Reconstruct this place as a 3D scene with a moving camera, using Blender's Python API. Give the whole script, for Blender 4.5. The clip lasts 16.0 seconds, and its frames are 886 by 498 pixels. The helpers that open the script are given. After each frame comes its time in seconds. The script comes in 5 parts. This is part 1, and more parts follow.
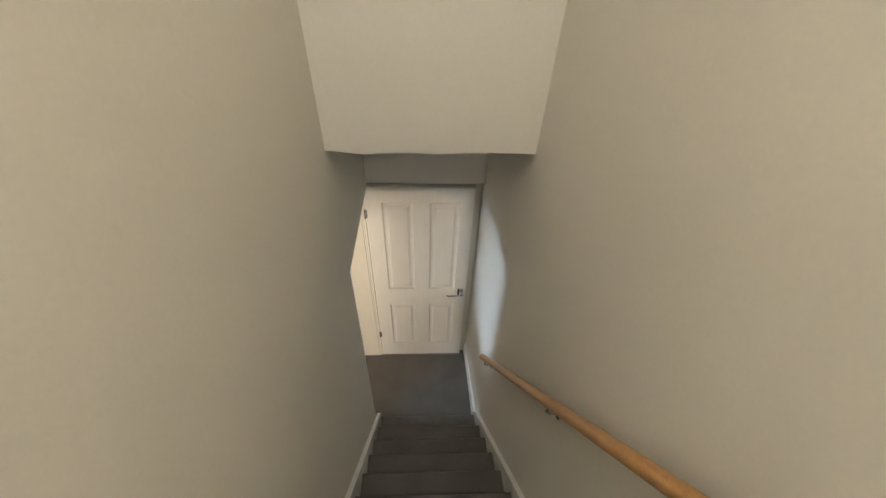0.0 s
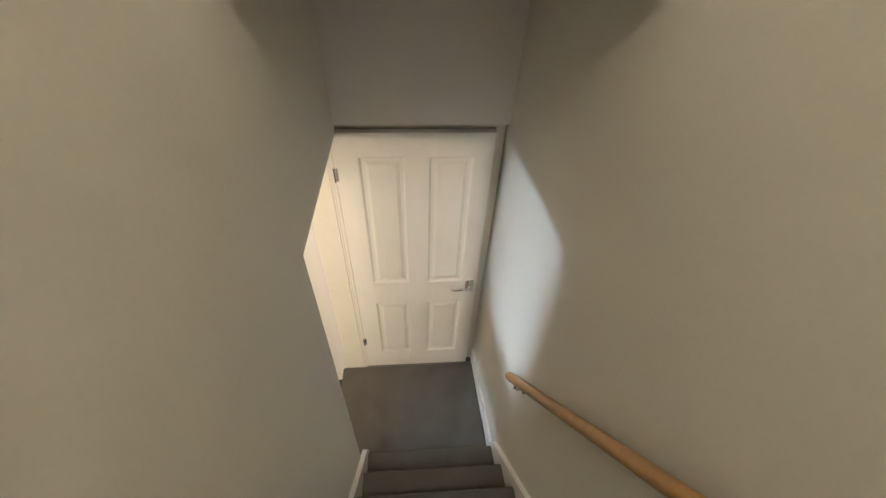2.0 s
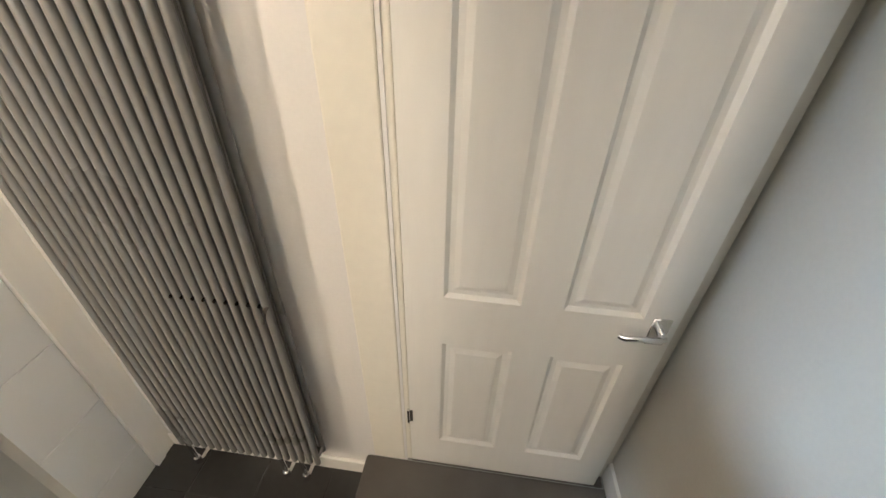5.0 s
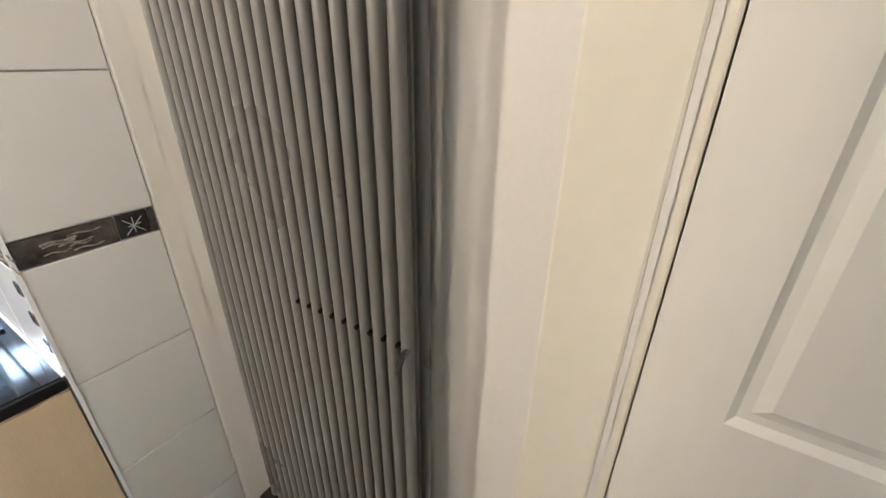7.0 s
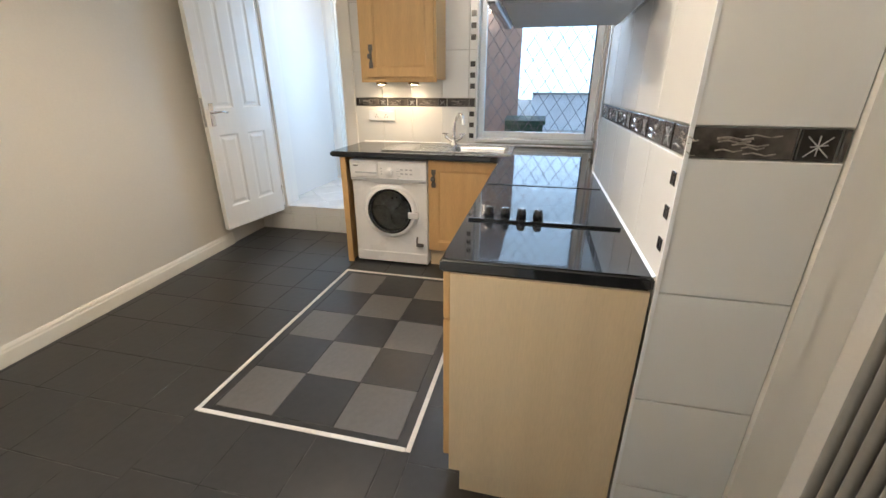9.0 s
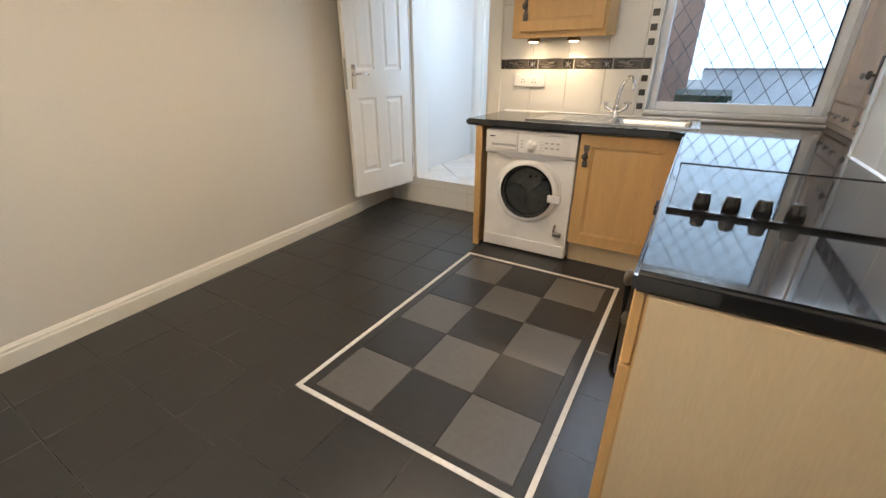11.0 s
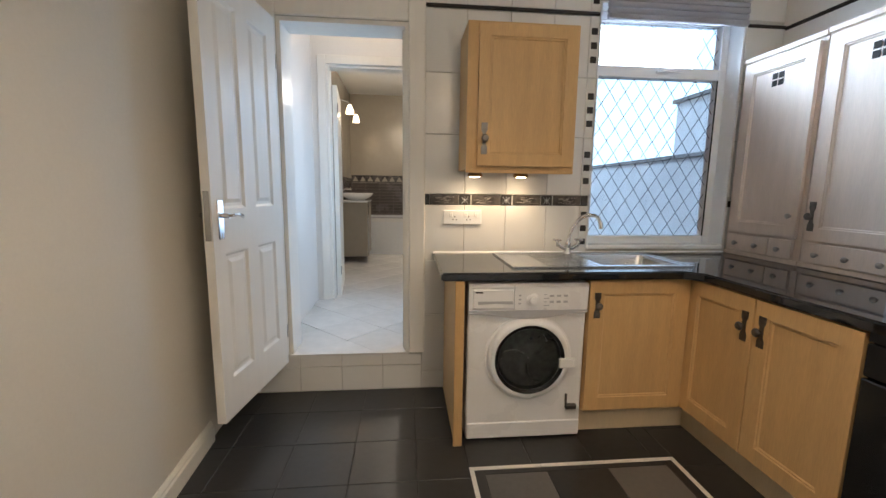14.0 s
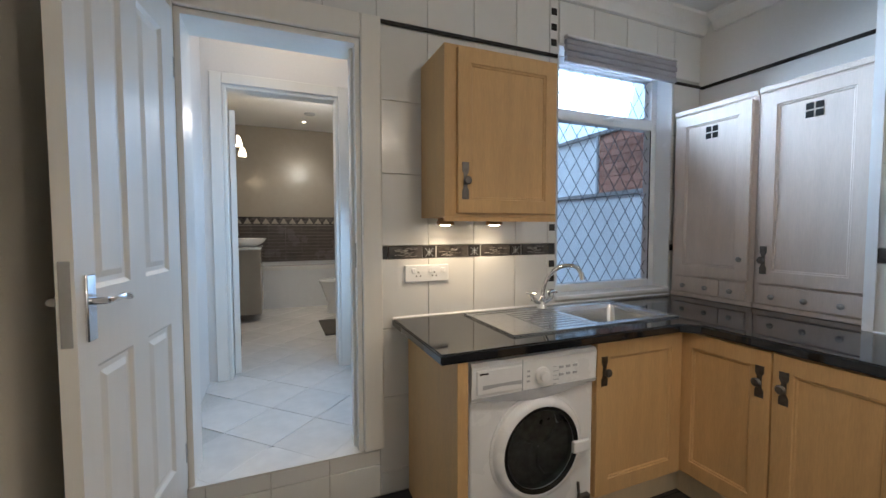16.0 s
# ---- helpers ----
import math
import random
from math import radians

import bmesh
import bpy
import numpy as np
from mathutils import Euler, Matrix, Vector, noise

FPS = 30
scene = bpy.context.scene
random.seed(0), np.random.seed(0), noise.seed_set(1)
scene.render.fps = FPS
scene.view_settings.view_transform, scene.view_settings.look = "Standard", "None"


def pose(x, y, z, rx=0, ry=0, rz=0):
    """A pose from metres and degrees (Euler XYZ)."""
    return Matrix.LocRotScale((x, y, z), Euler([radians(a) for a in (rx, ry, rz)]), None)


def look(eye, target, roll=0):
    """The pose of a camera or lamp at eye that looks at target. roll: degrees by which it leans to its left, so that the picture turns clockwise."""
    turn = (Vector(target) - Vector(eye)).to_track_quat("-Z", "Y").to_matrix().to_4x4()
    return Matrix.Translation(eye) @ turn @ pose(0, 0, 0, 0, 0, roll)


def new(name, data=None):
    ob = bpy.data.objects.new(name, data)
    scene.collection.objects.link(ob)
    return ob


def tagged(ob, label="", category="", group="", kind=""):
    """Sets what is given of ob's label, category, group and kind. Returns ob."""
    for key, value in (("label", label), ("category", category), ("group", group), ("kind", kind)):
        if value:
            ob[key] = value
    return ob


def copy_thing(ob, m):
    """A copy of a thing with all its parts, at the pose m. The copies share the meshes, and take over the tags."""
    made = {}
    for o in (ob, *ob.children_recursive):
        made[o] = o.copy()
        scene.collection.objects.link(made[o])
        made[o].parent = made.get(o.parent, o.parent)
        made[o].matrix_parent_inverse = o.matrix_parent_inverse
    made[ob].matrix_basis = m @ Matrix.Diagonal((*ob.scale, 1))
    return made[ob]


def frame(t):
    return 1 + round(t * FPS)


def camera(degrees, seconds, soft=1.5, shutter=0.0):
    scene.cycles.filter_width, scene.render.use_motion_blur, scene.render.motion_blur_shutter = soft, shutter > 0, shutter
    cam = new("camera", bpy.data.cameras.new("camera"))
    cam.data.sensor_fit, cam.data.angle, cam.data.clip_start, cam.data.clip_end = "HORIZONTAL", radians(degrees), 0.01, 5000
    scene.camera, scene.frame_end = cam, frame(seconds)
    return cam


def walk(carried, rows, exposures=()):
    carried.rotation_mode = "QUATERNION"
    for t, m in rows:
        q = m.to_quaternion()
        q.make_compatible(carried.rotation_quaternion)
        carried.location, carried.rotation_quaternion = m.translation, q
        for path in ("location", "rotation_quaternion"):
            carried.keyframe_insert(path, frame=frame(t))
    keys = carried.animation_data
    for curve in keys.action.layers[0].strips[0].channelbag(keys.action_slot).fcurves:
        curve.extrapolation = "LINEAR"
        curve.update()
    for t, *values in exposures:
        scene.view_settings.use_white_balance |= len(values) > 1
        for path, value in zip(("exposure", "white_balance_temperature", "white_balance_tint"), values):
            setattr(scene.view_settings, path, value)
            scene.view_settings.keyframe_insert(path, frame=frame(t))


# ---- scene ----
cam = camera(95.4, 16.0)
PATH = [
    (0, (0.422, -2.272, 3.52), (0.509, -0.8, 2.169), 2.3),
    (0.5, (0.408, -2.137, 3.362), (0.509, -0.695, 1.981), 2.6),
    (1, (0.399, -2.0, 3.256), (0.518, -0.576, 1.857), 2.8),
    (1.5, (0.405, -1.85, 3.079), (0.539, -0.426, 1.681), 2.9),
    (2, (0.364, -1.693, 2.874), (0.513, -0.25, 1.497), 2.7),
    (2.5, (0.329, -1.54, 2.692), (0.486, -0.066, 1.349), 2.7),
    (3, (0.343, -1.392, 2.515), (0.476, 0.118, 1.21), 2.4),
    (3.2, (0.34, -1.321, 2.402), (0.459, 0.202, 1.111), 2.2),
    (5.3, (0.183, -0.798, 1.74), (-0.086, 0.832, 0.612), 2.2),
    (5.5, (0.162, -0.773, 1.718), (-0.166, 0.887, 0.651), 2.8),
    (6, (0.073, -0.686, 1.564), (-0.428, 0.996, 0.606), 2.7),
    (6.5, (0.052, -0.619, 1.532), (-0.654, 1.033, 0.652), 2.0),
    (7, (-0.01, -0.565, 1.446), (-0.96, 0.968, 0.581), 0.7),
    (7.5, (-0.048, -0.568, 1.326), (-1.381, 0.733, 0.6), 0.9),
    (8, (-0.119, -0.607, 1.162), (-1.804, 0.224, 0.478), 0.5),
    (8.5, (-0.153, -0.628, 1.197), (-2.017, -0.449, 0.495), 0.4),
    (9, (-0.208, -0.716, 1.157), (-2.017, -1.137, 0.417), -0.0),
    (9.5, (-0.237, -0.769, 1.143), (-1.869, -1.618, 0.357), -0.5),
    (9.7, (-0.241, -0.776, 1.149), (-1.798, -1.74, 0.346), -0.5),
    (11.8, (-0.804, -1.158, 0.965), (-2.382, -2.044, 0.113), 1.0),
    (12, (-0.867, -1.243, 0.969), (-2.528, -1.983, 0.137), 1.1),
    (12.5, (-1.041, -1.49, 0.948), (-2.847, -1.826, 0.158), 1.4),
    (13, (-1.146, -1.755, 0.987), (-3.032, -1.786, 0.323), 1.5),
    (13.5, (-1.092, -2.037, 1.062), (-3.033, -1.916, 0.592), 1.0),
    (14, (-1.163, -2.392, 1.103), (-3.134, -2.205, 0.817), 0.7),
    (14.5, (-1.239, -2.705, 1.137), (-3.219, -2.488, 0.949), 0.5),
    (15, (-1.291, -2.873, 1.147), (-3.267, -2.598, 1.01), 0.3),
    (15.5, (-1.506, -2.847, 1.154), (-3.459, -2.431, 1.035), 0.0),
    (16, (-1.703, -2.747, 1.166), (-3.548, -1.982, 1.067), -0.1),
]
EXPOSURES = [(0, 0.5, 6300, 10), (1.5, 0.62, 6500, 10), (3, 0.98, 6700, 12), (5.5, 0.5, 6000, 10), (7, 0.5, 5900, 10), (8, 0.5, 6000, 10), (9, 0.4, 6300, 10), (9.7, 0.25, 6400, 10), (12, 0.45, 7000, 12), (12.5, 0.5, 7100, 12), (13, 0.45, 7100, 12), (13.5, 0.15, 6900, 12), (14, -0.1, 6500, 12), (14.5, -0.2, 6300, 12), (16, -0.35, 5900, 10)]
walk(cam, [(t, look(eye, target, roll)) for t, eye, target, roll in PATH], exposures=EXPOSURES)

# ---- light ----
world = bpy.data.worlds.new("world")
scene.world = world
world.use_nodes = True
_n = world.node_tree.nodes
_sky = _n.new("ShaderNodeTexSky")
_sky.sky_type, _sky.sun_disc = "NISHITA", False
_sky.air_density, _sky.dust_density, _sky.ozone_density = 0.8, 0.1, 1.8
_sky.sun_elevation, _sky.sun_rotation = radians(57), radians(158)
world.node_tree.links.new(_sky.outputs[0], _n["Background"].inputs[0])
_n["Background"].inputs[1].default_value = 0.15


def lamp(name, kind, energy, m, color=(1, 1, 1), size=None, size_y=None, spot=None, angle=None):
    data = bpy.data.lights.new(name, kind)
    data.energy, data.color = energy, color
    if kind == "AREA":
        data.shape, data.size, data.size_y = "RECTANGLE", size, size_y or size
    elif kind == "SUN":
        data.angle = angle
    else:
        data.shadow_soft_size = size or 0.03
    if spot:
        data.spot_size, data.spot_blend = radians(spot), 0.8
    ob = new(name, data)
    ob.matrix_world = m
    return ob


DAY, WARM, TUNGSTEN = (0.62, 0.80, 1.0), (1.0, 0.90, 0.76), (1.0, 0.72, 0.42)
BULB_COLOUR = (1.0, 0.80, 0.59)
lamp("sun", "SUN", 2.4, look((-4, -8, 14), (-8, 2, 0)), (0.50, 0.74, 1.0), angle=radians(20))
lamp("window_daylight", "AREA", 26, look((-3.815, -0.82, 2.03), (0.0, -0.85, 0.85)), DAY, 0.70, 0.24).data.spread = radians(90)
lamp("lobby_daylight", "AREA", 14, look((-4.3, -2.17, 1.35), (-4.2, -3.2, 0.9)), (0.46, 0.70, 1.0), 0.75, 1.3)
lamp("lobby_lamp", "POINT", 6, pose(-4.35, -2.65, 2.6), BULB_COLOUR, 0.05)
lamp("upstairs_lamp", "POINT", 50, pose(0.45, -2.9, 5.2), (1.0, 0.95, 0.87), 0.12)
# Unseen fill with no fitting, added to brighten the tiled end and end panel.
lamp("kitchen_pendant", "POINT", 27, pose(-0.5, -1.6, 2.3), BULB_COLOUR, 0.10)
lamp("kitchen_spot_head", "SPOT", 110, look((-1.95, -2.35, 2.06), (-0.2, -0.3, 0.95)), BULB_COLOUR, 0.05, spot=80)
lamp("kitchen_downlight", "SPOT", 62, look((-2.0, -2.1, 2.50), (-2.0, -2.1, 0)), BULB_COLOUR, 0.06, spot=112)
lamp("bathroom_lamp", "POINT", 26, pose(-6.6, -2.3, 2.3), WARM, 0.06)

# ---- materials ----


def mat(name, color, rough=0.5, metal=0.0, vary=0.06, grain=40.0, bump=0.05, stain=3.0, coat=0.0, random_vary=0.0, stretch=(1, 1, 1), spec=0.5, wear=0.1):
    """Principled surface with broad stains, fine grain and a little relief."""
    m = bpy.data.materials.new(name)
    m.use_nodes = True
    nt = m.node_tree
    b = nt.nodes["Principled BSDF"]
    co = nt.nodes.new("ShaderNodeTexCoord")
    mp = nt.nodes.new("ShaderNodeMapping")
    mp.inputs["Scale"].default_value = stretch
    nt.links.new(co.outputs["Object"], mp.inputs[0])
    big, fine = nt.nodes.new("ShaderNodeTexNoise"), nt.nodes.new("ShaderNodeTexNoise")
    big.inputs["Scale"].default_value, fine.inputs["Scale"].default_value = stain, grain
    big.inputs["Detail"].default_value, fine.inputs["Detail"].default_value = 4, 5
    for t in (big, fine):
        nt.links.new(mp.outputs[0], t.inputs["Vector"])
    add = nt.nodes.new("ShaderNodeMath")
    add.operation = "ADD"
    nt.links.new(big.outputs[0], add.inputs[0])
    nt.links.new(fine.outputs[0], add.inputs[1])
    last = add.outputs[0]
    if random_vary:
        info = nt.nodes.new("ShaderNodeObjectInfo")
        mul = nt.nodes.new("ShaderNodeMath")
        mul.operation, mul.inputs[2].default_value = "MULTIPLY_ADD", -random_vary / 2
        mul.inputs[1].default_value = random_vary
        nt.links.new(info.outputs["Random"], mul.inputs[0])
        add2 = nt.nodes.new("ShaderNodeMath")
        nt.links.new(last, add2.inputs[0])
        nt.links.new(mul.outputs[0], add2.inputs[1])
        last = add2.outputs[0]
    ramp = nt.nodes.new("ShaderNodeMapRange")
    ramp.inputs["From Min"].default_value, ramp.inputs["From Max"].default_value = 0.5, 1.5
    ramp.inputs["To Min"].default_value, ramp.inputs["To Max"].default_value = 1 - vary * 2, 1 + vary * 2
    ramp.clamp = False
    nt.links.new(last, ramp.inputs[0])
    sc = nt.nodes.new("ShaderNodeVectorMath")
    sc.operation = "SCALE"
    sc.inputs[0].default_value = color[:3]
    nt.links.new(ramp.outputs[0], sc.inputs["Scale"])
    nt.links.new(sc.outputs[0], b.inputs["Base Color"])
    rr = nt.nodes.new("ShaderNodeMapRange")
    rr.inputs["To Min"].default_value, rr.inputs["To Max"].default_value = max(0.02, rough - wear), min(1, rough + wear)
    nt.links.new(big.outputs[0], rr.inputs[0])
    nt.links.new(rr.outputs[0], b.inputs["Roughness"])
    b.inputs["Metallic"].default_value, b.inputs["Coat Weight"].default_value = metal, coat
    b.inputs["Specular IOR Level"].default_value = spec
    if bump:
        bp = nt.nodes.new("ShaderNodeBump")
        bp.inputs["Strength"].default_value, bp.inputs["Distance"].default_value = bump, 0.01
        nt.links.new(fine.outputs[0], bp.inputs["Height"])
        nt.links.new(bp.outputs[0], b.inputs["Normal"])
    return m


def glow(name, color, strength):
    m = bpy.data.materials.new(name)
    m.use_nodes = True
    b = m.node_tree.nodes["Principled BSDF"]
    b.inputs["Base Color"].default_value = (*color, 1)
    b.inputs["Emission Color"].default_value, b.inputs["Emission Strength"].default_value = (*color, 1), strength
    return m


def glass(name, tint=(1, 1, 1), rough=0.0):
    m = bpy.data.materials.new(name)
    m.use_nodes = True
    b = m.node_tree.nodes["Principled BSDF"]
    b.inputs["Base Color"].default_value = (*tint, 1)
    b.inputs["Transmission Weight"].default_value, b.inputs["Roughness"].default_value, b.inputs["IOR"].default_value = 1, rough, 1.45
    return m


PLASTER = mat("plaster_warm_white", (0.70, 0.66, 0.58), 0.75, vary=0.02, grain=90, bump=0.05, stain=1.2)
PLASTER_COOL = mat("plaster_white", (0.76, 0.74, 0.71), 0.6, vary=0.02, grain=90, bump=0.04, stain=1.2)
CEILING = mat("ceiling_paint", (0.78, 0.77, 0.74), 0.8, vary=0.02, grain=60, bump=0.05)
GLOSS = mat("white_gloss_paint", (0.80, 0.78, 0.73), 0.32, vary=0.02, grain=30, bump=0.02, stretch=(1, 1, 0.15))
CREAM = mat("cream_gloss_paint", (0.80, 0.765, 0.67), 0.35, vary=0.02, grain=30, bump=0.02)
UPVC = mat("white_upvc", (0.82, 0.84, 0.86), 0.25, vary=0.015, grain=20, bump=0.0)
CARPET = mat("grey_carpet", (0.125, 0.113, 0.10), 0.95, vary=0.16, grain=420, bump=0.6, stain=5, spec=0.1)
BRASSWOOD = mat("varnished_pine", (0.45, 0.235, 0.075), 0.35, vary=0.14, grain=26, bump=0.03, stain=4, stretch=(9, 1, 9), coat=0.3)
BEECH = mat("beech_veneer", (0.58, 0.37, 0.165), 0.45, vary=0.07, grain=34, bump=0.02, stain=3, stretch=(7, 7, 0.7), spec=0.35)
BEECH_END = mat("beech_end_panel", (0.66, 0.53, 0.35), 0.45, vary=0.05, grain=34, bump=0.02, stain=2, stretch=(7, 7, 0.7))
BEECH_PALE = mat("limed_beech", (0.68, 0.58, 0.51), 0.42, vary=0.05, grain=34, bump=0.02, stain=3, stretch=(7, 7, 0.7))
WALLTILE = mat("white_glazed_tile", (0.74, 0.74, 0.72), 0.16, vary=0.012, grain=9, bump=0.015, stain=2, random_vary=0.5, wear=0.05)
GROUT = mat("pale_grout", (0.50, 0.49, 0.46), 0.85, vary=0.1, grain=120, bump=0.2)
FLOORTILE = mat("black_slate_tile", (0.030, 0.029, 0.028), 0.32, vary=0.12, grain=28, bump=0.06, stain=4, random_vary=0.25, wear=0.12)
GREYTILE = mat("grey_floor_tile", (0.125, 0.117, 0.108), 0.36, vary=0.08, grain=40, bump=0.05, stain=4, random_vary=0.5, wear=0.1)
FLOORGROUT = mat("dusty_dark_grout", (0.04, 0.038, 0.036), 0.9, vary=1.0, grain=35, bump=0.2, stain=7)
WHITESTRIP = mat("white_strip", (0.72, 0.69, 0.63), 0.5, vary=0.08, grain=50, bump=0.03)
WORKTOP = mat("black_gloss_laminate", (0.012, 0.013, 0.016), 0.05, vary=0.3, grain=240, bump=0.0, stain=5, wear=0.015, spec=0.6, coat=0.1)
HOBGLASS = mat("black_ceramic_glass", (0.008, 0.008, 0.009), 0.06, vary=0.1, grain=50, bump=0.0, wear=0.03)
BLACK = mat("black_enamel", (0.008, 0.008, 0.008), 0.22, vary=0.1, grain=50, bump=0.01)
BLACKGLASS = mat("smoked_oven_glass", (0.012, 0.012, 0.013), 0.07, vary=0.1, grain=20, bump=0.0, wear=0.03)
CHROME = mat("chrome", (0.75, 0.75, 0.76), 0.14, 1.0, vary=0.02, bump=0.0)
STEEL = mat("brushed_steel", (0.62, 0.63, 0.64), 0.24, 1.0, vary=0.03, grain=90, bump=0.004, stretch=(12, 1, 1), wear=0.05)
PEWTER = mat("aged_pewter", (0.16, 0.15, 0.14), 0.42, 1.0, vary=0.25, grain=60, bump=0.2)
PEWTER_PALE = mat("worn_pewter", (0.42, 0.41, 0.40), 0.3, 1.0, vary=0.15, grain=60, bump=0.08)
BRONZE = mat("satin_bronze", (0.34, 0.22, 0.12), 0.35, 0.8, vary=0.1, bump=0.02)
RADIATOR = mat("grey_radiator_enamel", (0.18, 0.177, 0.168), 0.3, 0.0, vary=0.05, grain=50, bump=0.02)
APPLIANCE = mat("white_appliance_enamel", (0.80, 0.80, 0.80), 0.28, vary=0.012, grain=30, bump=0.0)
GREYPLASTIC = mat("grey_plastic", (0.42, 0.43, 0.45), 0.4, vary=0.04, grain=40, bump=0.02)
DECOR = mat("dark_decor_tile", (0.035, 0.032, 0.03), 0.18, vary=0.25, grain=40, bump=0.03, random_vary=0.4)
DECORPALE = mat("veined_decor_tile", (0.075, 0.066, 0.06), 0.2, vary=0.7, grain=18, bump=0.03, stain=9, stretch=(1, 1, 4))
STROKE = mat("pale_streak", (0.36, 0.33, 0.30), 0.25, vary=0.5, grain=60, bump=0.0)
LOBBYTILE = mat("pale_marble_tile", (0.66, 0.64, 0.61), 0.22, vary=0.06, grain=14, bump=0.02, stain=3, random_vary=0.4)
MOSAICGROUT = mat("mosaic_grout", (0.20, 0.18, 0.16), 0.9, vary=0.1, bump=0.1)
MOSAIC = mat("brown_mosaic", (0.085, 0.07, 0.062), 0.25, vary=0.15, grain=40, bump=0.05, random_vary=0.4)
TAUPE = mat("taupe_tile", (0.36, 0.32, 0.26), 0.22, vary=0.03, grain=14, bump=0.01)
WHITECERAMIC = mat("white_ceramic", (0.82, 0.82, 0.81), 0.1, vary=0.01, bump=0.0)
RENDERWALL = mat("white_rendered_wall", (0.80, 0.80, 0.80), 0.9, vary=0.1, grain=30, bump=0.3, stain=2)
BRICK = mat("red_brick", (0.36, 0.17, 0.12), 0.9, vary=0.2, grain=40, bump=0.3, stain=3, random_vary=0.6)
ROOFTILE = mat("clay_roof_tile", (0.33, 0.15, 0.10), 0.85, vary=0.2, grain=30, bump=0.2, random_vary=0.6)
CONCRETE = mat("concrete", (0.30, 0.29, 0.28), 0.9, vary=0.15, grain=50, bump=0.3)
LEAD = mat("lead_came", (0.22, 0.22, 0.23), 0.5, 0.6, vary=0.1, bump=0.0)
FABRIC = mat("striped_blind_fabric", (0.36, 0.36, 0.40), 0.9, vary=0.1, grain=200, bump=0.2)
# Near-black that gives flat plates the shade of a hole.
DARKHOLE = mat("hole_shade", (0.01, 0.01, 0.01), 0.9, bump=0.0)
MIRROR = mat("mirror", (0.9, 0.9, 0.9), 0.02, 1.0, vary=0.0, bump=0.0, wear=0.01)
GLASS = glass("clear_glass")
THINGLASS = glass("door_glass", (0.75, 0.78, 0.78))
THINGLASS.node_tree.nodes["Principled BSDF"].inputs["IOR"].default_value = 1.18
# Steel with the shade inside the drum put into its colour.
STEEL_SHADED = mat("shaded_steel", (0.17, 0.17, 0.165), 0.3, 0.9, vary=0.3, grain=30, bump=0.05)
BULB = glow("halogen_bulb", (1.0, 0.78, 0.5), 40)
BULB_SOFT = glow("frosted_shade", (1.0, 0.8, 0.55), 6)

# ---- builders ----


def box(bm, x0, x1, y0, y1, z0, z1, bevel=0.0, seg=1):
    r = bmesh.ops.create_cube(bm, size=1, matrix=Matrix.LocRotScale(((x0 + x1) / 2, (y0 + y1) / 2, (z0 + z1) / 2), None, (abs(x1 - x0), abs(y1 - y0), abs(z1 - z0))))
    if bevel:
        es = list({e for v in r["verts"] for e in v.link_edges})
        bmesh.ops.bevel(bm, geom=es, offset=bevel, segments=seg, affect="EDGES", profile=0.5)
    return bm


def tube(bm, p, q, r0, r1=None, seg=16, caps=True):
    p, q = Vector(p), Vector(q)
    d = q - p
    m = Matrix.Translation((p + q) / 2) @ d.to_track_quat("Z", "Y").to_matrix().to_4x4()
    bmesh.ops.create_cone(bm, cap_ends=caps, segments=seg, radius1=r0, radius2=r0 if r1 is None else r1, depth=d.length, matrix=m)
    return bm


def bent(bm, pts, r, seg=10):
    """A round bar along a line of points."""
    pts = [Vector(p) for p in pts]
    rings = []
    for i, p in enumerate(pts):
        d = (pts[min(i + 1, len(pts) - 1)] - pts[max(i - 1, 0)]).normalized()
        q = d.to_track_quat("Z", "Y")
        rings.append([bm.verts.new(p + q @ Vector((math.cos(a) * r, math.sin(a) * r, 0))) for a in (2 * math.pi * k / seg for k in range(seg))])
    for a, b in zip(rings, rings[1:]):
        for k in range(seg):
            bm.faces.new((a[k], a[(k + 1) % seg], b[(k + 1) % seg], b[k]))
    bm.faces.new(rings[0][::-1])
    bm.faces.new(rings[-1])
    return bm


def lathe(bm, profile, m=Matrix(), seg=24, caps=True):
    """Turned shape: profile of (radius, height) about the z axis of m."""
    rings = [[bm.verts.new(m @ Vector((r * math.cos(a), r * math.sin(a), z))) for a in (2 * math.pi * k / seg for k in range(seg))] for r, z in profile]
    for a, b in zip(rings, rings[1:]):
        for k in range(seg):
            bm.faces.new((a[k], a[(k + 1) % seg], b[(k + 1) % seg], b[k]))
    if caps:
        bm.faces.new(rings[0][::-1])
        bm.faces.new(rings[-1])
    return bm


def cut(ob, r):
    """Cuts a box-shaped hole out of a mesh object, for good."""
    tool = new("tool", mesh_of("tool", box(bmesh.new(), *r), DARKHOLE))
    mod = ob.modifiers.new("cut", "BOOLEAN")
    mod.operation, mod.object, mod.solver = "DIFFERENCE", tool, "EXACT"
    bpy.context.view_layer.update()
    me = bpy.data.meshes.new_from_object(ob.evaluated_get(bpy.context.evaluated_depsgraph_get()))
    ob.modifiers.clear()
    ob.data = me
    bpy.data.objects.remove(tool)


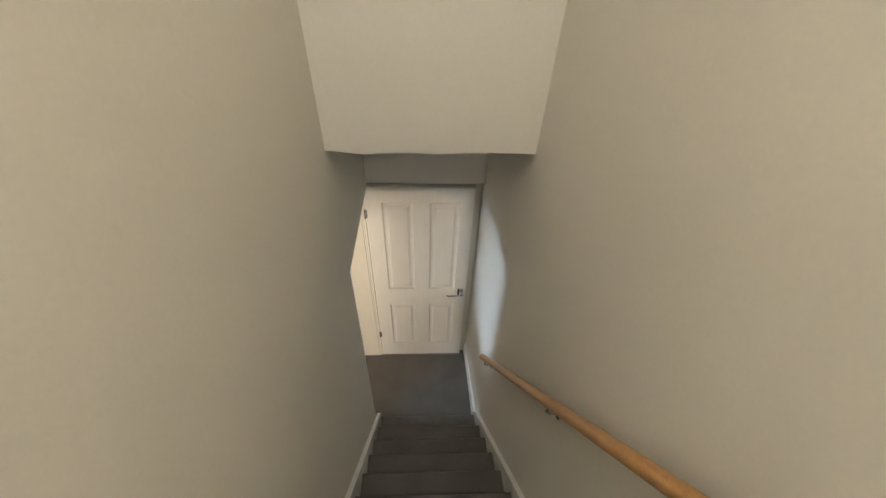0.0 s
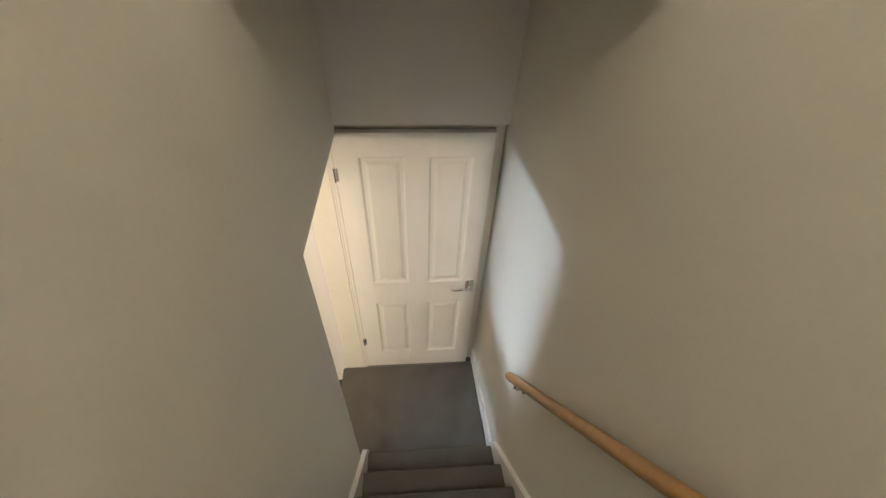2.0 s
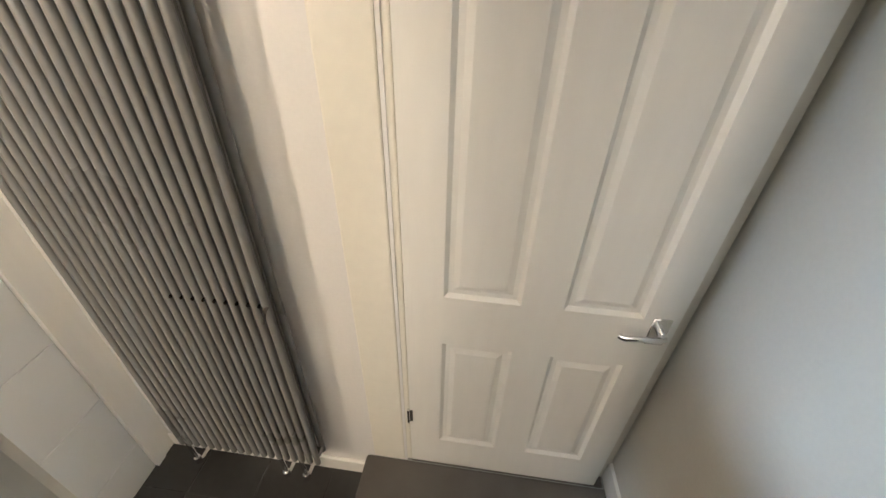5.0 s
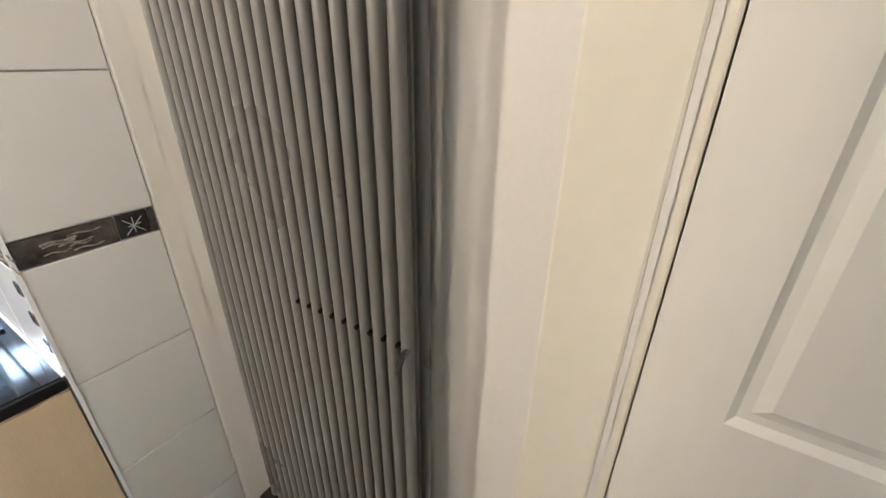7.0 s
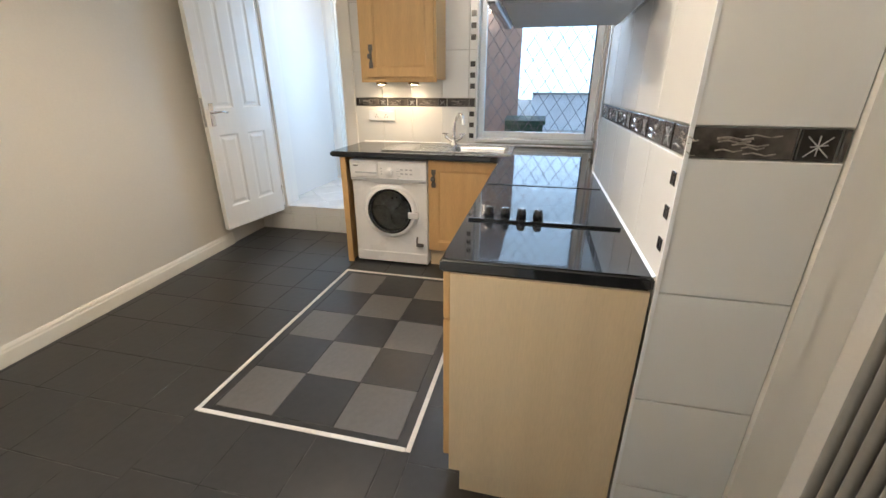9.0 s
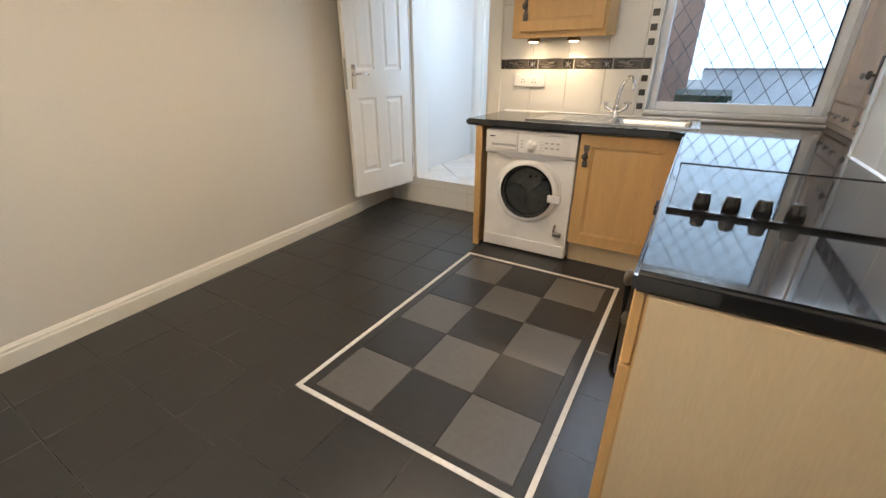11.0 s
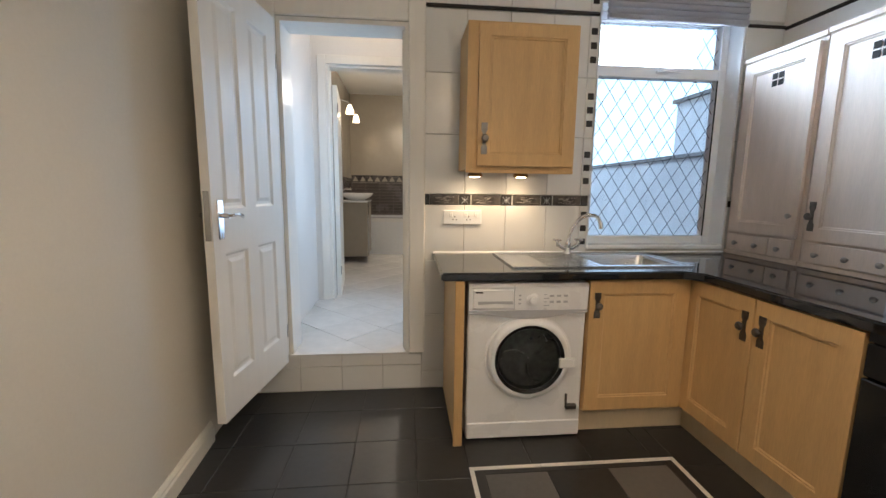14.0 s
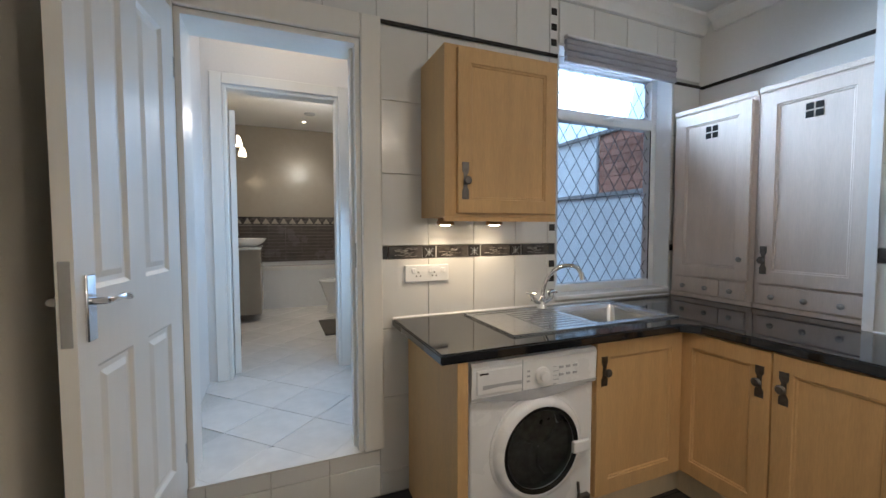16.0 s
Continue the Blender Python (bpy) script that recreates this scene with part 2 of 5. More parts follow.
def prism(bm, pts, axis, a, b):
    """A flat outline pushed out along an axis, from a to b."""
    def put(u, v, w):
        return {"x": (w, u, v), "y": (u, w, v), "z": (u, v, w)}[axis]
    lo = [bm.verts.new(put(u, v, a)) for u, v in pts]
    hi = [bm.verts.new(put(u, v, b)) for u, v in pts]
    bm.faces.new(lo)
    bm.faces.new(hi[::-1])
    for i in range(len(pts)):
        j = (i + 1) % len(pts)
        bm.faces.new((lo[i], lo[j], hi[j], hi[i]))
    bmesh.ops.recalc_face_normals(bm, faces=bm.faces)
    return bm


def rounded(bm, r, seg=3):
    bmesh.ops.bevel(bm, geom=list(bm.edges), offset=r, segments=seg, affect="EDGES", profile=0.5)
    return bm


def mesh_of(name, bm, material, smooth=False):
    me = bpy.data.meshes.new(name)
    bmesh.ops.recalc_face_normals(bm, faces=bm.faces)
    bm.to_mesh(me)
    bm.free()
    me.materials.append(material)
    if smooth:
        me.shade_smooth()
        me.set_sharp_from_angle(angle=radians(40))
    return me


def part(name, bm, material, parent=None, label="", smooth=False, at=None):
    ob = new(name, mesh_of(name, bm, material, smooth))
    if at is not None:
        ob.matrix_basis = at
    if parent is not None:
        ob.parent = parent
    return tagged(ob, label)


def thing(name, label, category, m=Matrix(), group="", kind=""):
    ob = new(name)
    ob.empty_display_size = 0.1
    ob.matrix_basis = m
    return tagged(ob, label, category, group, kind)


def structure(name, bm, material, label="", category=""):
    return tagged(part(name, bm, material), label, category or name.split("_")[0], kind="structure")


def B(*a, **k):
    return box(bmesh.new(), *a, **k)


def boxes(*rows):
    bm = bmesh.new()
    for r in rows:
        box(bm, *r)
    return bm


# ---- structure: stairwell and landing ----
KF = -0.16            # kitchen floor; the landing carpet is 0
XL = 0.03             # left stairwell wall
def xr(y):
    """The right stairwell wall, slightly out of square."""
    return 0.822 - 0.05 * y

XW = -3.62            # window wall
YL = -3.39           # plain kitchen wall, far end
def yl(x):
    """The plain wall, slightly out of square."""
    return -3.285 + 0.05 * (x + 1.5)

YB = -0.41            # tiled chimney breast
LF = 0.085            # lobby floor
CZ = 2.56             # kitchen ceiling

structure("wall_stair_right", prism(bmesh.new(), [(xr(0.25), 0.25), (1.2, 0.25), (1.2, -4.6), (xr(-4.6), -4.6)], "z", -0.4, 5.4), PLASTER, "warm white plastered stairwell wall with handrail", "wall")
structure("wall_stair_left", rounded(prism(bmesh.new(), [(-4.6, KF - 0.2), (-0.775, KF - 0.2), (-0.775, 1.985), (0.0, 1.985), (0.0, 5.4), (-4.6, 5.4)], "x", -0.18, XL), 0.016), PLASTER, "warm white plastered wall with opening to kitchen", "wall")
structure("wall_stair_top", B(-0.18, 1.2, -4.75, -4.6, -0.4, 5.4), PLASTER, "warm white plastered upstairs wall", "wall")
bm = prism(bmesh.new(), [(XL - 0.01, -0.84), (xr(-0.84) + 0.01, -0.835), (xr(-0.62) + 0.01, -0.62), (XL - 0.01, -0.62)], "z", 2.72, 5.4)
low = [e for e in bm.edges if all(v.co.z < 3 and v.co.y < -0.8 for v in e.verts)]
bmesh.ops.subdivide_edges(bm, edges=low, cuts=40)
for v in bm.verts:
    if v.co.z < 3 and v.co.y < -0.8:
        v.co.z += 0.009 * (noise.noise((v.co.x * 9, 0.3, 0)) + 0.8 * noise.noise((v.co.x * 34, 2.3, 0)))
structure("bulkhead", bm, PLASTER, "plastered bulkhead above the foot of the stairs", "wall")
structure("ceiling_stair", boxes((-0.18, 1.2, -4.75, 0.25, 5.4, 5.5), (XL, 0.9, -0.62, 0.0, 2.724, 2.8)), CEILING, "white painted ceiling over stairs", "ceiling")
structure("wall_door", boxes((-0.02, 0.83, 0.0, 0.2, 2.03, 2.724), (-1.185, -0.02, 0.0, 0.2, KF - 0.2, CZ), (-0.02, XL, 0.0, 0.2, CZ, 2.724)), PLASTER_COOL, "white painted wall with a door and radiator", "wall")
structure("wall_behind_door", B(-0.3, 1.05, 0.2, 0.3, -0.2, 2.8), PLASTER, "plain wall closing the doorway", "wall")
structure("landing_floor", B(-0.185, 0.84, -0.72, 0.2, KF - 0.05, -0.006), CONCRETE, "landing floor under the carpet", "floor")
# landing carpet wraps over the step down to the kitchen
bm = bmesh.new()
box(bm, -0.20, 0.835, -0.73, 0.0, -0.05, 0.0, bevel=0.012, seg=2)
box(bm, -0.20, -0.187, -0.73, -0.012, KF, -0.03)
box(bm, 0.0, 0.80, 0.002, 0.19, -0.03, 0.0)
structure("carpet_landing", bm, CARPET, "dark grey carpet on the landing, edge stepping down", "carpet")
# stairs
RISE, GOING, Y1 = 0.19, 0.1735, -0.725
stairs = thing("staircase", "straight carpeted staircase, dark grey carpet between white strings", "staircase", kind="structure")
for i in range(14):
    z, y = RISE * (i + 1), Y1 - GOING * i
    prof = [(y - GOING - 0.03, z - RISE * 1.0), (y - 0.012, z - RISE), (y - 0.004, z - 0.055), (y + 0.012, z - 0.03), (y + 0.012, z - 0.012), (y + 0.002, z), (y - GOING - 0.03, z)]
    part("step", prism(bmesh.new(), prof, "x", XL + 0.022, xr(y) - 0.012), CARPET, stairs)
for side in (0, 1):
    s = RISE / GOING
    prof = [(Y1 + 0.05, 0.0), (Y1 + 0.05, 0.13), (Y1 + 0.0, 0.27), (Y1 - 2.6, 0.27 + 2.6 * (s + 0.03)), (Y1 - 2.6, 2.6 * s - 0.2), (Y1 - 0.2, 0.0)]
    bm = bmesh.new()
    prism(bm, prof, "x", XL - 0.002, XL + 0.026) if side == 0 else prism(bm, prof, "x", 0.0, 0.04)
    if side:
        for v in bm.verts:
            v.co.x += xr(v.co.y) - 0.026
    part("stair_string", bm, GLOSS, stairs, "white gloss stair string")
# skirting on the landing
structure("baseboard_landing", prism(bmesh.new(), [(xr(0) - 0.018, 0.1), (xr(0) + 0.01, 0.1), (xr(-0.67) + 0.01, -0.675), (xr(-0.67) - 0.018, -0.675)], "z", 0.0, 0.12), GLOSS, "white gloss skirting board", "skirting")

# ---- structure: kitchen ----
structure("floor_kitchen", B(XW, -0.18, YL - 0.06, 0.0, KF - 0.2, KF - 0.0014), FLOORGROUT, "black tiled kitchen floor with dusty grout", "floor")
structure("wall_left", prism(bmesh.new(), [(XW - 0.2, yl(XW - 0.2)), (-0.18, yl(-0.18)), (-0.18, -3.6), (XW - 0.2, -3.6)], "z", KF - 0.2, CZ), PLASTER, "warm white plain kitchen wall", "wall")
structure("wall_alcove", B(XW - 0.2, -2.60, -0.05, 0.15, KF - 0.2, CZ), PLASTER_COOL, "white wall of the cupboard alcove", "wall")
structure("wall_chimney_breast", B(-2.60, -1.185, YB + 0.008, 0.15, KF - 0.2, CZ), GROUT, "projecting chimney breast clad in white tiles", "wall")
DY0, DY1, DZ = -3.105, -2.37, 2.05      # doorway to the lobby
WY0, WY1, WZ0, WZ1 = -1.24, -0.31, 0.76, 2.22
X0, X1 = XW - 0.2, XW - 0.008
structure("wall_window", boxes((X0, X1, YL, DY0, KF - 0.2, CZ), (X0, X1, DY0, DY1, DZ, CZ), (X0, X1, DY0, DY1, KF - 0.2, LF - 0.012), (X0, X1, DY1, WY0, KF - 0.2, CZ), (X0, X1, WY0, WY1, KF - 0.2, WZ0), (X0, X1, WY0, WY1, WZ1, CZ), (X0, X1, WY1, -0.05, KF - 0.2, CZ)), GROUT, "white tiled kitchen wall with doorway and window", "wall")
structure("ceiling_kitchen", B(XW - 0.2, -0.18, YL - 0.2, 0.2, CZ, CZ + 0.1), CEILING, "white painted kitchen ceiling", "ceiling")
bm = bmesh.new()
prism(bm, [(XW, CZ), (XW, CZ - 0.1), (XW + 0.025, CZ - 0.1), (XW + 0.05, CZ - 0.055), (XW + 0.10, CZ - 0.02), (XW + 0.10, CZ)], "y", YL, -0.05)
structure("trim_cove_window", bm, CEILING, "white plaster cove along the ceiling", "cove")
bm = bmesh.new()
prism(bm, [(-0.05, CZ), (-0.05, CZ - 0.1), (-0.075, CZ - 0.1), (-0.10, CZ - 0.055), (-0.15, CZ - 0.02), (-0.15, CZ)], "x", XW + 0.1, -2.60)
structure("trim_cove_alcove", bm, CEILING, "white plaster cove in the alcove", "cove")
# skirting along the plain wall and the radiator wall
bm = bmesh.new()
prism(bm, [(-0.02, KF), (0.018, KF), (0.018, KF + 0.072), (0.013, KF + 0.082), (0.013, KF + 0.090), (0.005, KF + 0.106), (-0.02, KF + 0.11)], "x", -3.14, -0.18)
for v in bm.verts:
    v.co.y += yl(v.co.x)
structure("baseboard_kitchen", bm, CREAM, "cream gloss moulded skirting board", "skirting")
structure("baseboard_radiator", B(-1.165, -0.20, -0.015, 0.0, KF, KF + 0.09, bevel=0.004), GLOSS, "white gloss skirting board below the radiator", "skirting")
# white corner post beside the tiled end
structure("trim_post", boxes((-1.186, -1.163, -0.118, -0.072, KF, CZ), (-1.184, -1.168, -0.072, -0.0005, KF, CZ)), GLOSS, "white boxed pipe in the wall corner", "trim")


def panel_door(w, h, ox, material):
    """A four-panel moulded door, 40 mm thick, hinged at x = 0, front towards -y; rails and panels as real relief on both sides."""
    bm = bmesh.new()
    th = 0.040
    xs = [0.0, 0.115 / 0.762 * w, 0.335 / 0.762 * w, 0.452 / 0.762 * w, 0.668 / 0.762 * w, w]
    zs = [0.0, 0.185, 0.765 / 1.98 * h, 0.964 / 1.98 * h, h - 0.125, h]
    for sy in (-1, 1):
        y0 = -th if sy < 0 else 0.0
        for i in range(5):
            for j in range(5):
                a, b, c, d = xs[i], xs[i + 1], zs[j], zs[j + 1]
                if i in (1, 3) and j in (1, 3):
                    rings = []
                    for inset, depth in ((0, 0), (0.012, 0.010), (0.026, 0.010), (0.044, 0.003)):
                        y = y0 - sy * depth * 1.0
                        rings.append([bm.verts.new((u, y, v)) for u, v in ((a + inset, c + inset), (b - inset, c + inset), (b - inset, d - inset), (a + inset, d - inset))])
                    for p, q in zip(rings, rings[1:]):
                        for k in range(4):
                            bm.faces.new((p[k], p[(k + 1) % 4], q[(k + 1) % 4], q[k]))
                    bm.faces.new(rings[-1])
                else:
                    bm.faces.new([bm.verts.new((u, y0, v)) for u, v in ((a, c), (b, c), (b, d), (a, d))])
    for a, b in (((0, 0), (w, 0)), ((w, 0), (w, h)), ((w, h), (0, h)), ((0, h), (0, 0))):
        bm.faces.new([bm.verts.new(v) for v in ((a[0], -th, a[1]), (b[0], -th, b[1]), (b[0], 0, b[1]), (a[0], 0, a[1]))])
    bmesh.ops.remove_doubles(bm, verts=bm.verts, dist=0.0002)
    return bm


def lever_handle(parent, x, y, z, toward, side, plate=(0.045, 0.15), label="chrome lever handle on backplate"):
    """toward: -1 or 1 in x, the way the lever points; side: -1 front, 1 back."""
    bm = bmesh.new()
    pw, ph = plate
    box(bm, x - pw / 2, x + pw / 2, y, y + side * 0.008, z - ph * 0.6, z + ph * 0.4, bevel=0.003)
    tube(bm, (x, y, z), (x, y + side * 0.045, z), 0.010, seg=12)
    bent(bm, [(x, y + side * 0.042, z), (x + toward * 0.02, y + side * 0.05, z + 0.002), (x + toward * 0.06, y + side * 0.052, z + 0.004), (x + toward * 0.10, y + side * 0.047, z - 0.006), (x + toward * 0.115, y + side * 0.04, z - 0.004)], 0.008)
    return part("handle", bm, CHROME, parent, label, smooth=True)


# door at the foot of the stairs: front face at y = 0, hinged at x = 0
d1 = thing("door_1", "white four-panel door, closed, at the foot of stairs", "door", pose(0, 0.04, 0.012), kind="structure")
part("door_leaf", panel_door(0.762, 1.98, 0, GLOSS), GLOSS, d1)
lever_handle(d1, 0.716, -0.04, 0.935, -1, -1, plate=(0.05, 0.10))
for z in (0.335, 1.76):
    bm = bmesh.new()
    tube(bm, (-0.004, -0.044, z - 0.04), (-0.004, -0.044, z + 0.04), 0.006, seg=10)
    box(bm, -0.002, 0.012, -0.0425, -0.040, z - 0.036, z + 0.036)
    part("hinge", bm, CHROME, d1, "steel butt hinge")
fr = thing("door_frame_1", "cream painted door casing beside a closed door", "door frame", kind="structure")
part("casing", B(-0.165, -0.030, -0.004, 0.05, 0.0, 2.03, bevel=0.006, seg=2), CREAM, fr)
part("casing_bead", B(-0.034, -0.0025, 0.004, 0.06, 0.0, 2.03, bevel=0.005, seg=2), CREAM, fr)
part("jamb", B(0.766, 0.815, 0.046, 0.19, 0.0, 2.03), PLASTER, fr)
part("head", B(-0.02, 0.765, 0.046, 0.19, 1.994, 2.03), PLASTER, fr)

# handrail
rail = thing("handrail", "varnished round pine handrail on metal brackets", "handrail")
p0 = Vector((0.813, -0.735, 1.10))
p1 = p0 + Vector((0.10, -2.0, 2.0 * 1.235))
bm = bmesh.new()
d = (p1 - p0).normalized()
bent(bm, [p0, p0 + d * 0.008, p0 + d * 1.0, p0 + d * 2.0, p1], 0.021, seg=18)
part("rail", bm, BRASSWOOD, rail, smooth=True)
for k in (0.13, 1.4, 2.9):
    c = p0 + d * k
    bm = bmesh.new()
    bent(bm, [c + Vector((0, 0, -0.02)), c + Vector((0, 0, -0.06)), c + Vector((0.012, 0, -0.075)), Vector((xr(c.y), c.y, c.z - 0.075))], 0.006)
    tube(bm, (xr(c.y) - 0.006, c.y, c.z - 0.075), (xr(c.y) + 0.004, c.y, c.z - 0.075), 0.022)
    part("bracket", bm, STEEL, rail, "steel rail bracket", smooth=True)

# ---- floor pattern: border strip, checker, black field ----
floor = bpy.data.objects["floor_kitchen"]
FX0, FX1, FY0, FY1 = -2.84, -1.31, -2.10, -1.105
strip = thing("floor_border", "white strip framing a checker of tiles", "floor border", kind="structure")
for a in ((FX0, FX1, FY0, FY0 + 0.02), (FX0, FX1, FY1 - 0.02, FY1), (FX0, FX0 + 0.02, FY0 + 0.0205, FY1 - 0.0205), (FX1 - 0.02, FX1, FY0 + 0.0205, FY1 - 0.0205)):
    long_x = a[1] - a[0] > a[3] - a[2]
    n = 5 if long_x else 3
    for k in range(n):
        f0, f1 = k / n, (k + 1) / n - 0.002
        r = (a[0] + (a[1] - a[0]) * f0, a[0] + (a[1] - a[0]) * f1, a[2], a[3]) if long_x else (a[0], a[1], a[2] + (a[3] - a[2]) * f0, a[2] + (a[3] - a[2]) * f1)
        part("strip", B(*r, KF - 0.008, KF + 0.0015), WHITESTRIP, strip)


def tile_mesh(name, w, h, t, material, bevel=0.002):
    """A tile lying in x-y, its face up, its corner at the origin."""
    bm = bmesh.new()
    b = bevel
    lo = [bm.verts.new(v) for v in ((0, 0, -t), (w, 0, -t), (w, h, -t), (0, h, -t))]
    mid = [bm.verts.new(v) for v in ((0, 0, -b), (w, 0, -b), (w, h, -b), (0, h, -b))]
    top = [bm.verts.new(v) for v in ((b, b, 0), (w - b, b, 0), (w - b, h - b, 0), (b, h - b, 0))]
    for p, q in ((lo, mid), (mid, top)):
        for k in range(4):
            bm.faces.new((p[k], p[(k + 1) % 4], q[(k + 1) % 4], q[k]))
    bm.faces.new(top)
    me = bpy.data.meshes.new(name)
    bm.to_mesh(me)
    bm.free()
    me.materials.append(material)
    return me


TILES = {}


def lay(name, parent, w, h, t, material, m):
    key = (name, round(w, 4), round(h, 4), material.name)
    if key not in TILES:
        TILES[key] = tile_mesh(name, w, h, t, material)
    ob = new(name, TILES[key])
    ob.parent = parent
    ob.matrix_basis = m
    return ob


def lay_floor():
    G = 0.003
    cx = [FX1 - 0.05 - 0.286 * k for k in range(6)]
    cy = [FY0 + 0.0645 + 0.2887 * k for k in range(4)]
    for i in range(5):
        for j in range(3):
            lay("tile", floor, 0.286 - G, 0.2887 - G, 0.006, GREYTILE if (i + j) % 2 == 0 else FLOORTILE, pose(cx[i + 1] + G / 2, cy[j] + G / 2, KF + random.uniform(0, 0.0006)))
    # dark margin inside the strip
    for a in ((FX0 + 0.021, FX1 - 0.021, FY0 + 0.021, cy[0]), (FX0 + 0.021, FX1 - 0.021, cy[3], FY1 - 0.021), (cx[0], FX1 - 0.021, cy[0], cy[3]), (FX0 + 0.021, cx[5], cy[0], cy[3])):
        lay("tile", floor, a[1] - a[0] - 0.001, a[3] - a[2] - 0.001, 0.006, FLOORTILE, pose(a[0], a[2], KF))
    # black field round it
    P = 0.30
    def field(xa, xb, ya, yb, ox, oy):
        xs = sorted({xa, xb, *[ox + P * k for k in range(-16, 16) if xa + 0.01 < ox + P * k < xb - 0.01]})
        ys = sorted({ya, yb, *[oy + P * k for k in range(-16, 16) if ya + 0.01 < oy + P * k < yb - 0.01]})
        for a, b in zip(xs, xs[1:]):
            for c, d in zip(ys, ys[1:]):
                lay("tile", floor, b - a - G, d - c - G, 0.006, FLOORTILE, pose(a + G / 2, c + G / 2, KF + random.uniform(-0.0004, 0.0006)))
    field(XW, -0.21, YL, FY0, -1.57, -2.34)
    field(XW, -0.21, FY1, -0.001, -1.57, -0.805)
    field(FX1, -0.21, FY0, FY1, -1.31, -2.10)
    field(XW, FX0, FY0, FY1, -2.84, -2.10)


# ---- wall tiles ----
def west(y, z):
    return Matrix.Translation((XW, y, z)) @ Matrix(((0, 0, 1, 0), (1, 0, 0, 0), (0, 1, 0, 0), (0, 0, 0, 1)))
def south(x, z, y):
    return Matrix.Translation((x, y, z)) @ Matrix(((1, 0, 0, 0), (0, 0, -1, 0), (0, 1, 0, 0), (0, 0, 0, 1)))
def east(y, z, x):
    return Matrix.Translation((x, y, z)) @ Matrix(((0, 0, 1, 0), (1, 0, 0, 0), (0, 1, 0, 0), (0, 0, 0, 1)))


BZ0, BZ1 = 1.018, 1.084
ROWS = [(KF, KF + 0.115), (KF + 0.115, 0.333), (0.333, 0.675), (0.675, BZ0), (BZ1, 1.435), (1.435, 1.785), (1.785, 2.133), (2.158, CZ - 0.1)]
GW = 0.003


def decor_strip(parent, length, place):
    """Dark patterned border: pairs of a veined tile and a square with a crossed motif, laid along a wall."""
    cuts, u = [(0.0, 0.028, 1)], 0.03
    while u < length - 0.03:
        cuts += [(u, 0.178, 0), (u + 0.18, 0.07, 1)]
        u += 0.2565
    for u, w, dark in cuts:
        w = min(w, length - u)
        if w < 0.012:
            continue
        lay("border_tile", parent, w - 0.002, BZ1 - BZ0 - 0.004, 0.007, (DECORPALE, DECOR)[dark], place(u, BZ0 + 0.002))
        me = TILES.get("motif")
        if me is None:
            bm = bmesh.new()
            for a, b in (((0.012, 0.01), (0.055, 0.05)), ((0.012, 0.05), (0.055, 0.01)), ((0.033, 0.012), (0.033, 0.052)), ((0.02, 0.03), (0.05, 0.034))):
                tube(bm, (*a, 0.0005), (*b, 0.0005), 0.0014, seg=5)
            me = TILES["motif"] = mesh_of("motif", bm, GREYPLASTIC)
        if dark and w > 0.06:
            o = new("motif", me)
            o.parent, o.matrix_basis = parent, place(u, BZ0)
        if not dark and w > 0.1:
            o = new("stroke", STROKES[len(parent.children) % 3])
            o.parent, o.matrix_basis = parent, place(u, BZ0)


STROKES = []
for k in range(3):
    bm = bmesh.new()
    rnd = random.Random(k)
    for j in range(7):
        x, z, l = rnd.uniform(0.01, 0.10), 0.012 + 0.006 * j, rnd.uniform(0.03, 0.07)
        bent(bm, [(x, z, 0.0003), (x + l * 0.3, z + 0.003, 0.0006), (x + l * 0.7, z - 0.002, 0.0006), (x + l, z + 0.002, 0.0003)], rnd.uniform(0.0008, 0.0030), seg=5)
    STROKES.append(mesh_of("stroke", bm, STROKE))


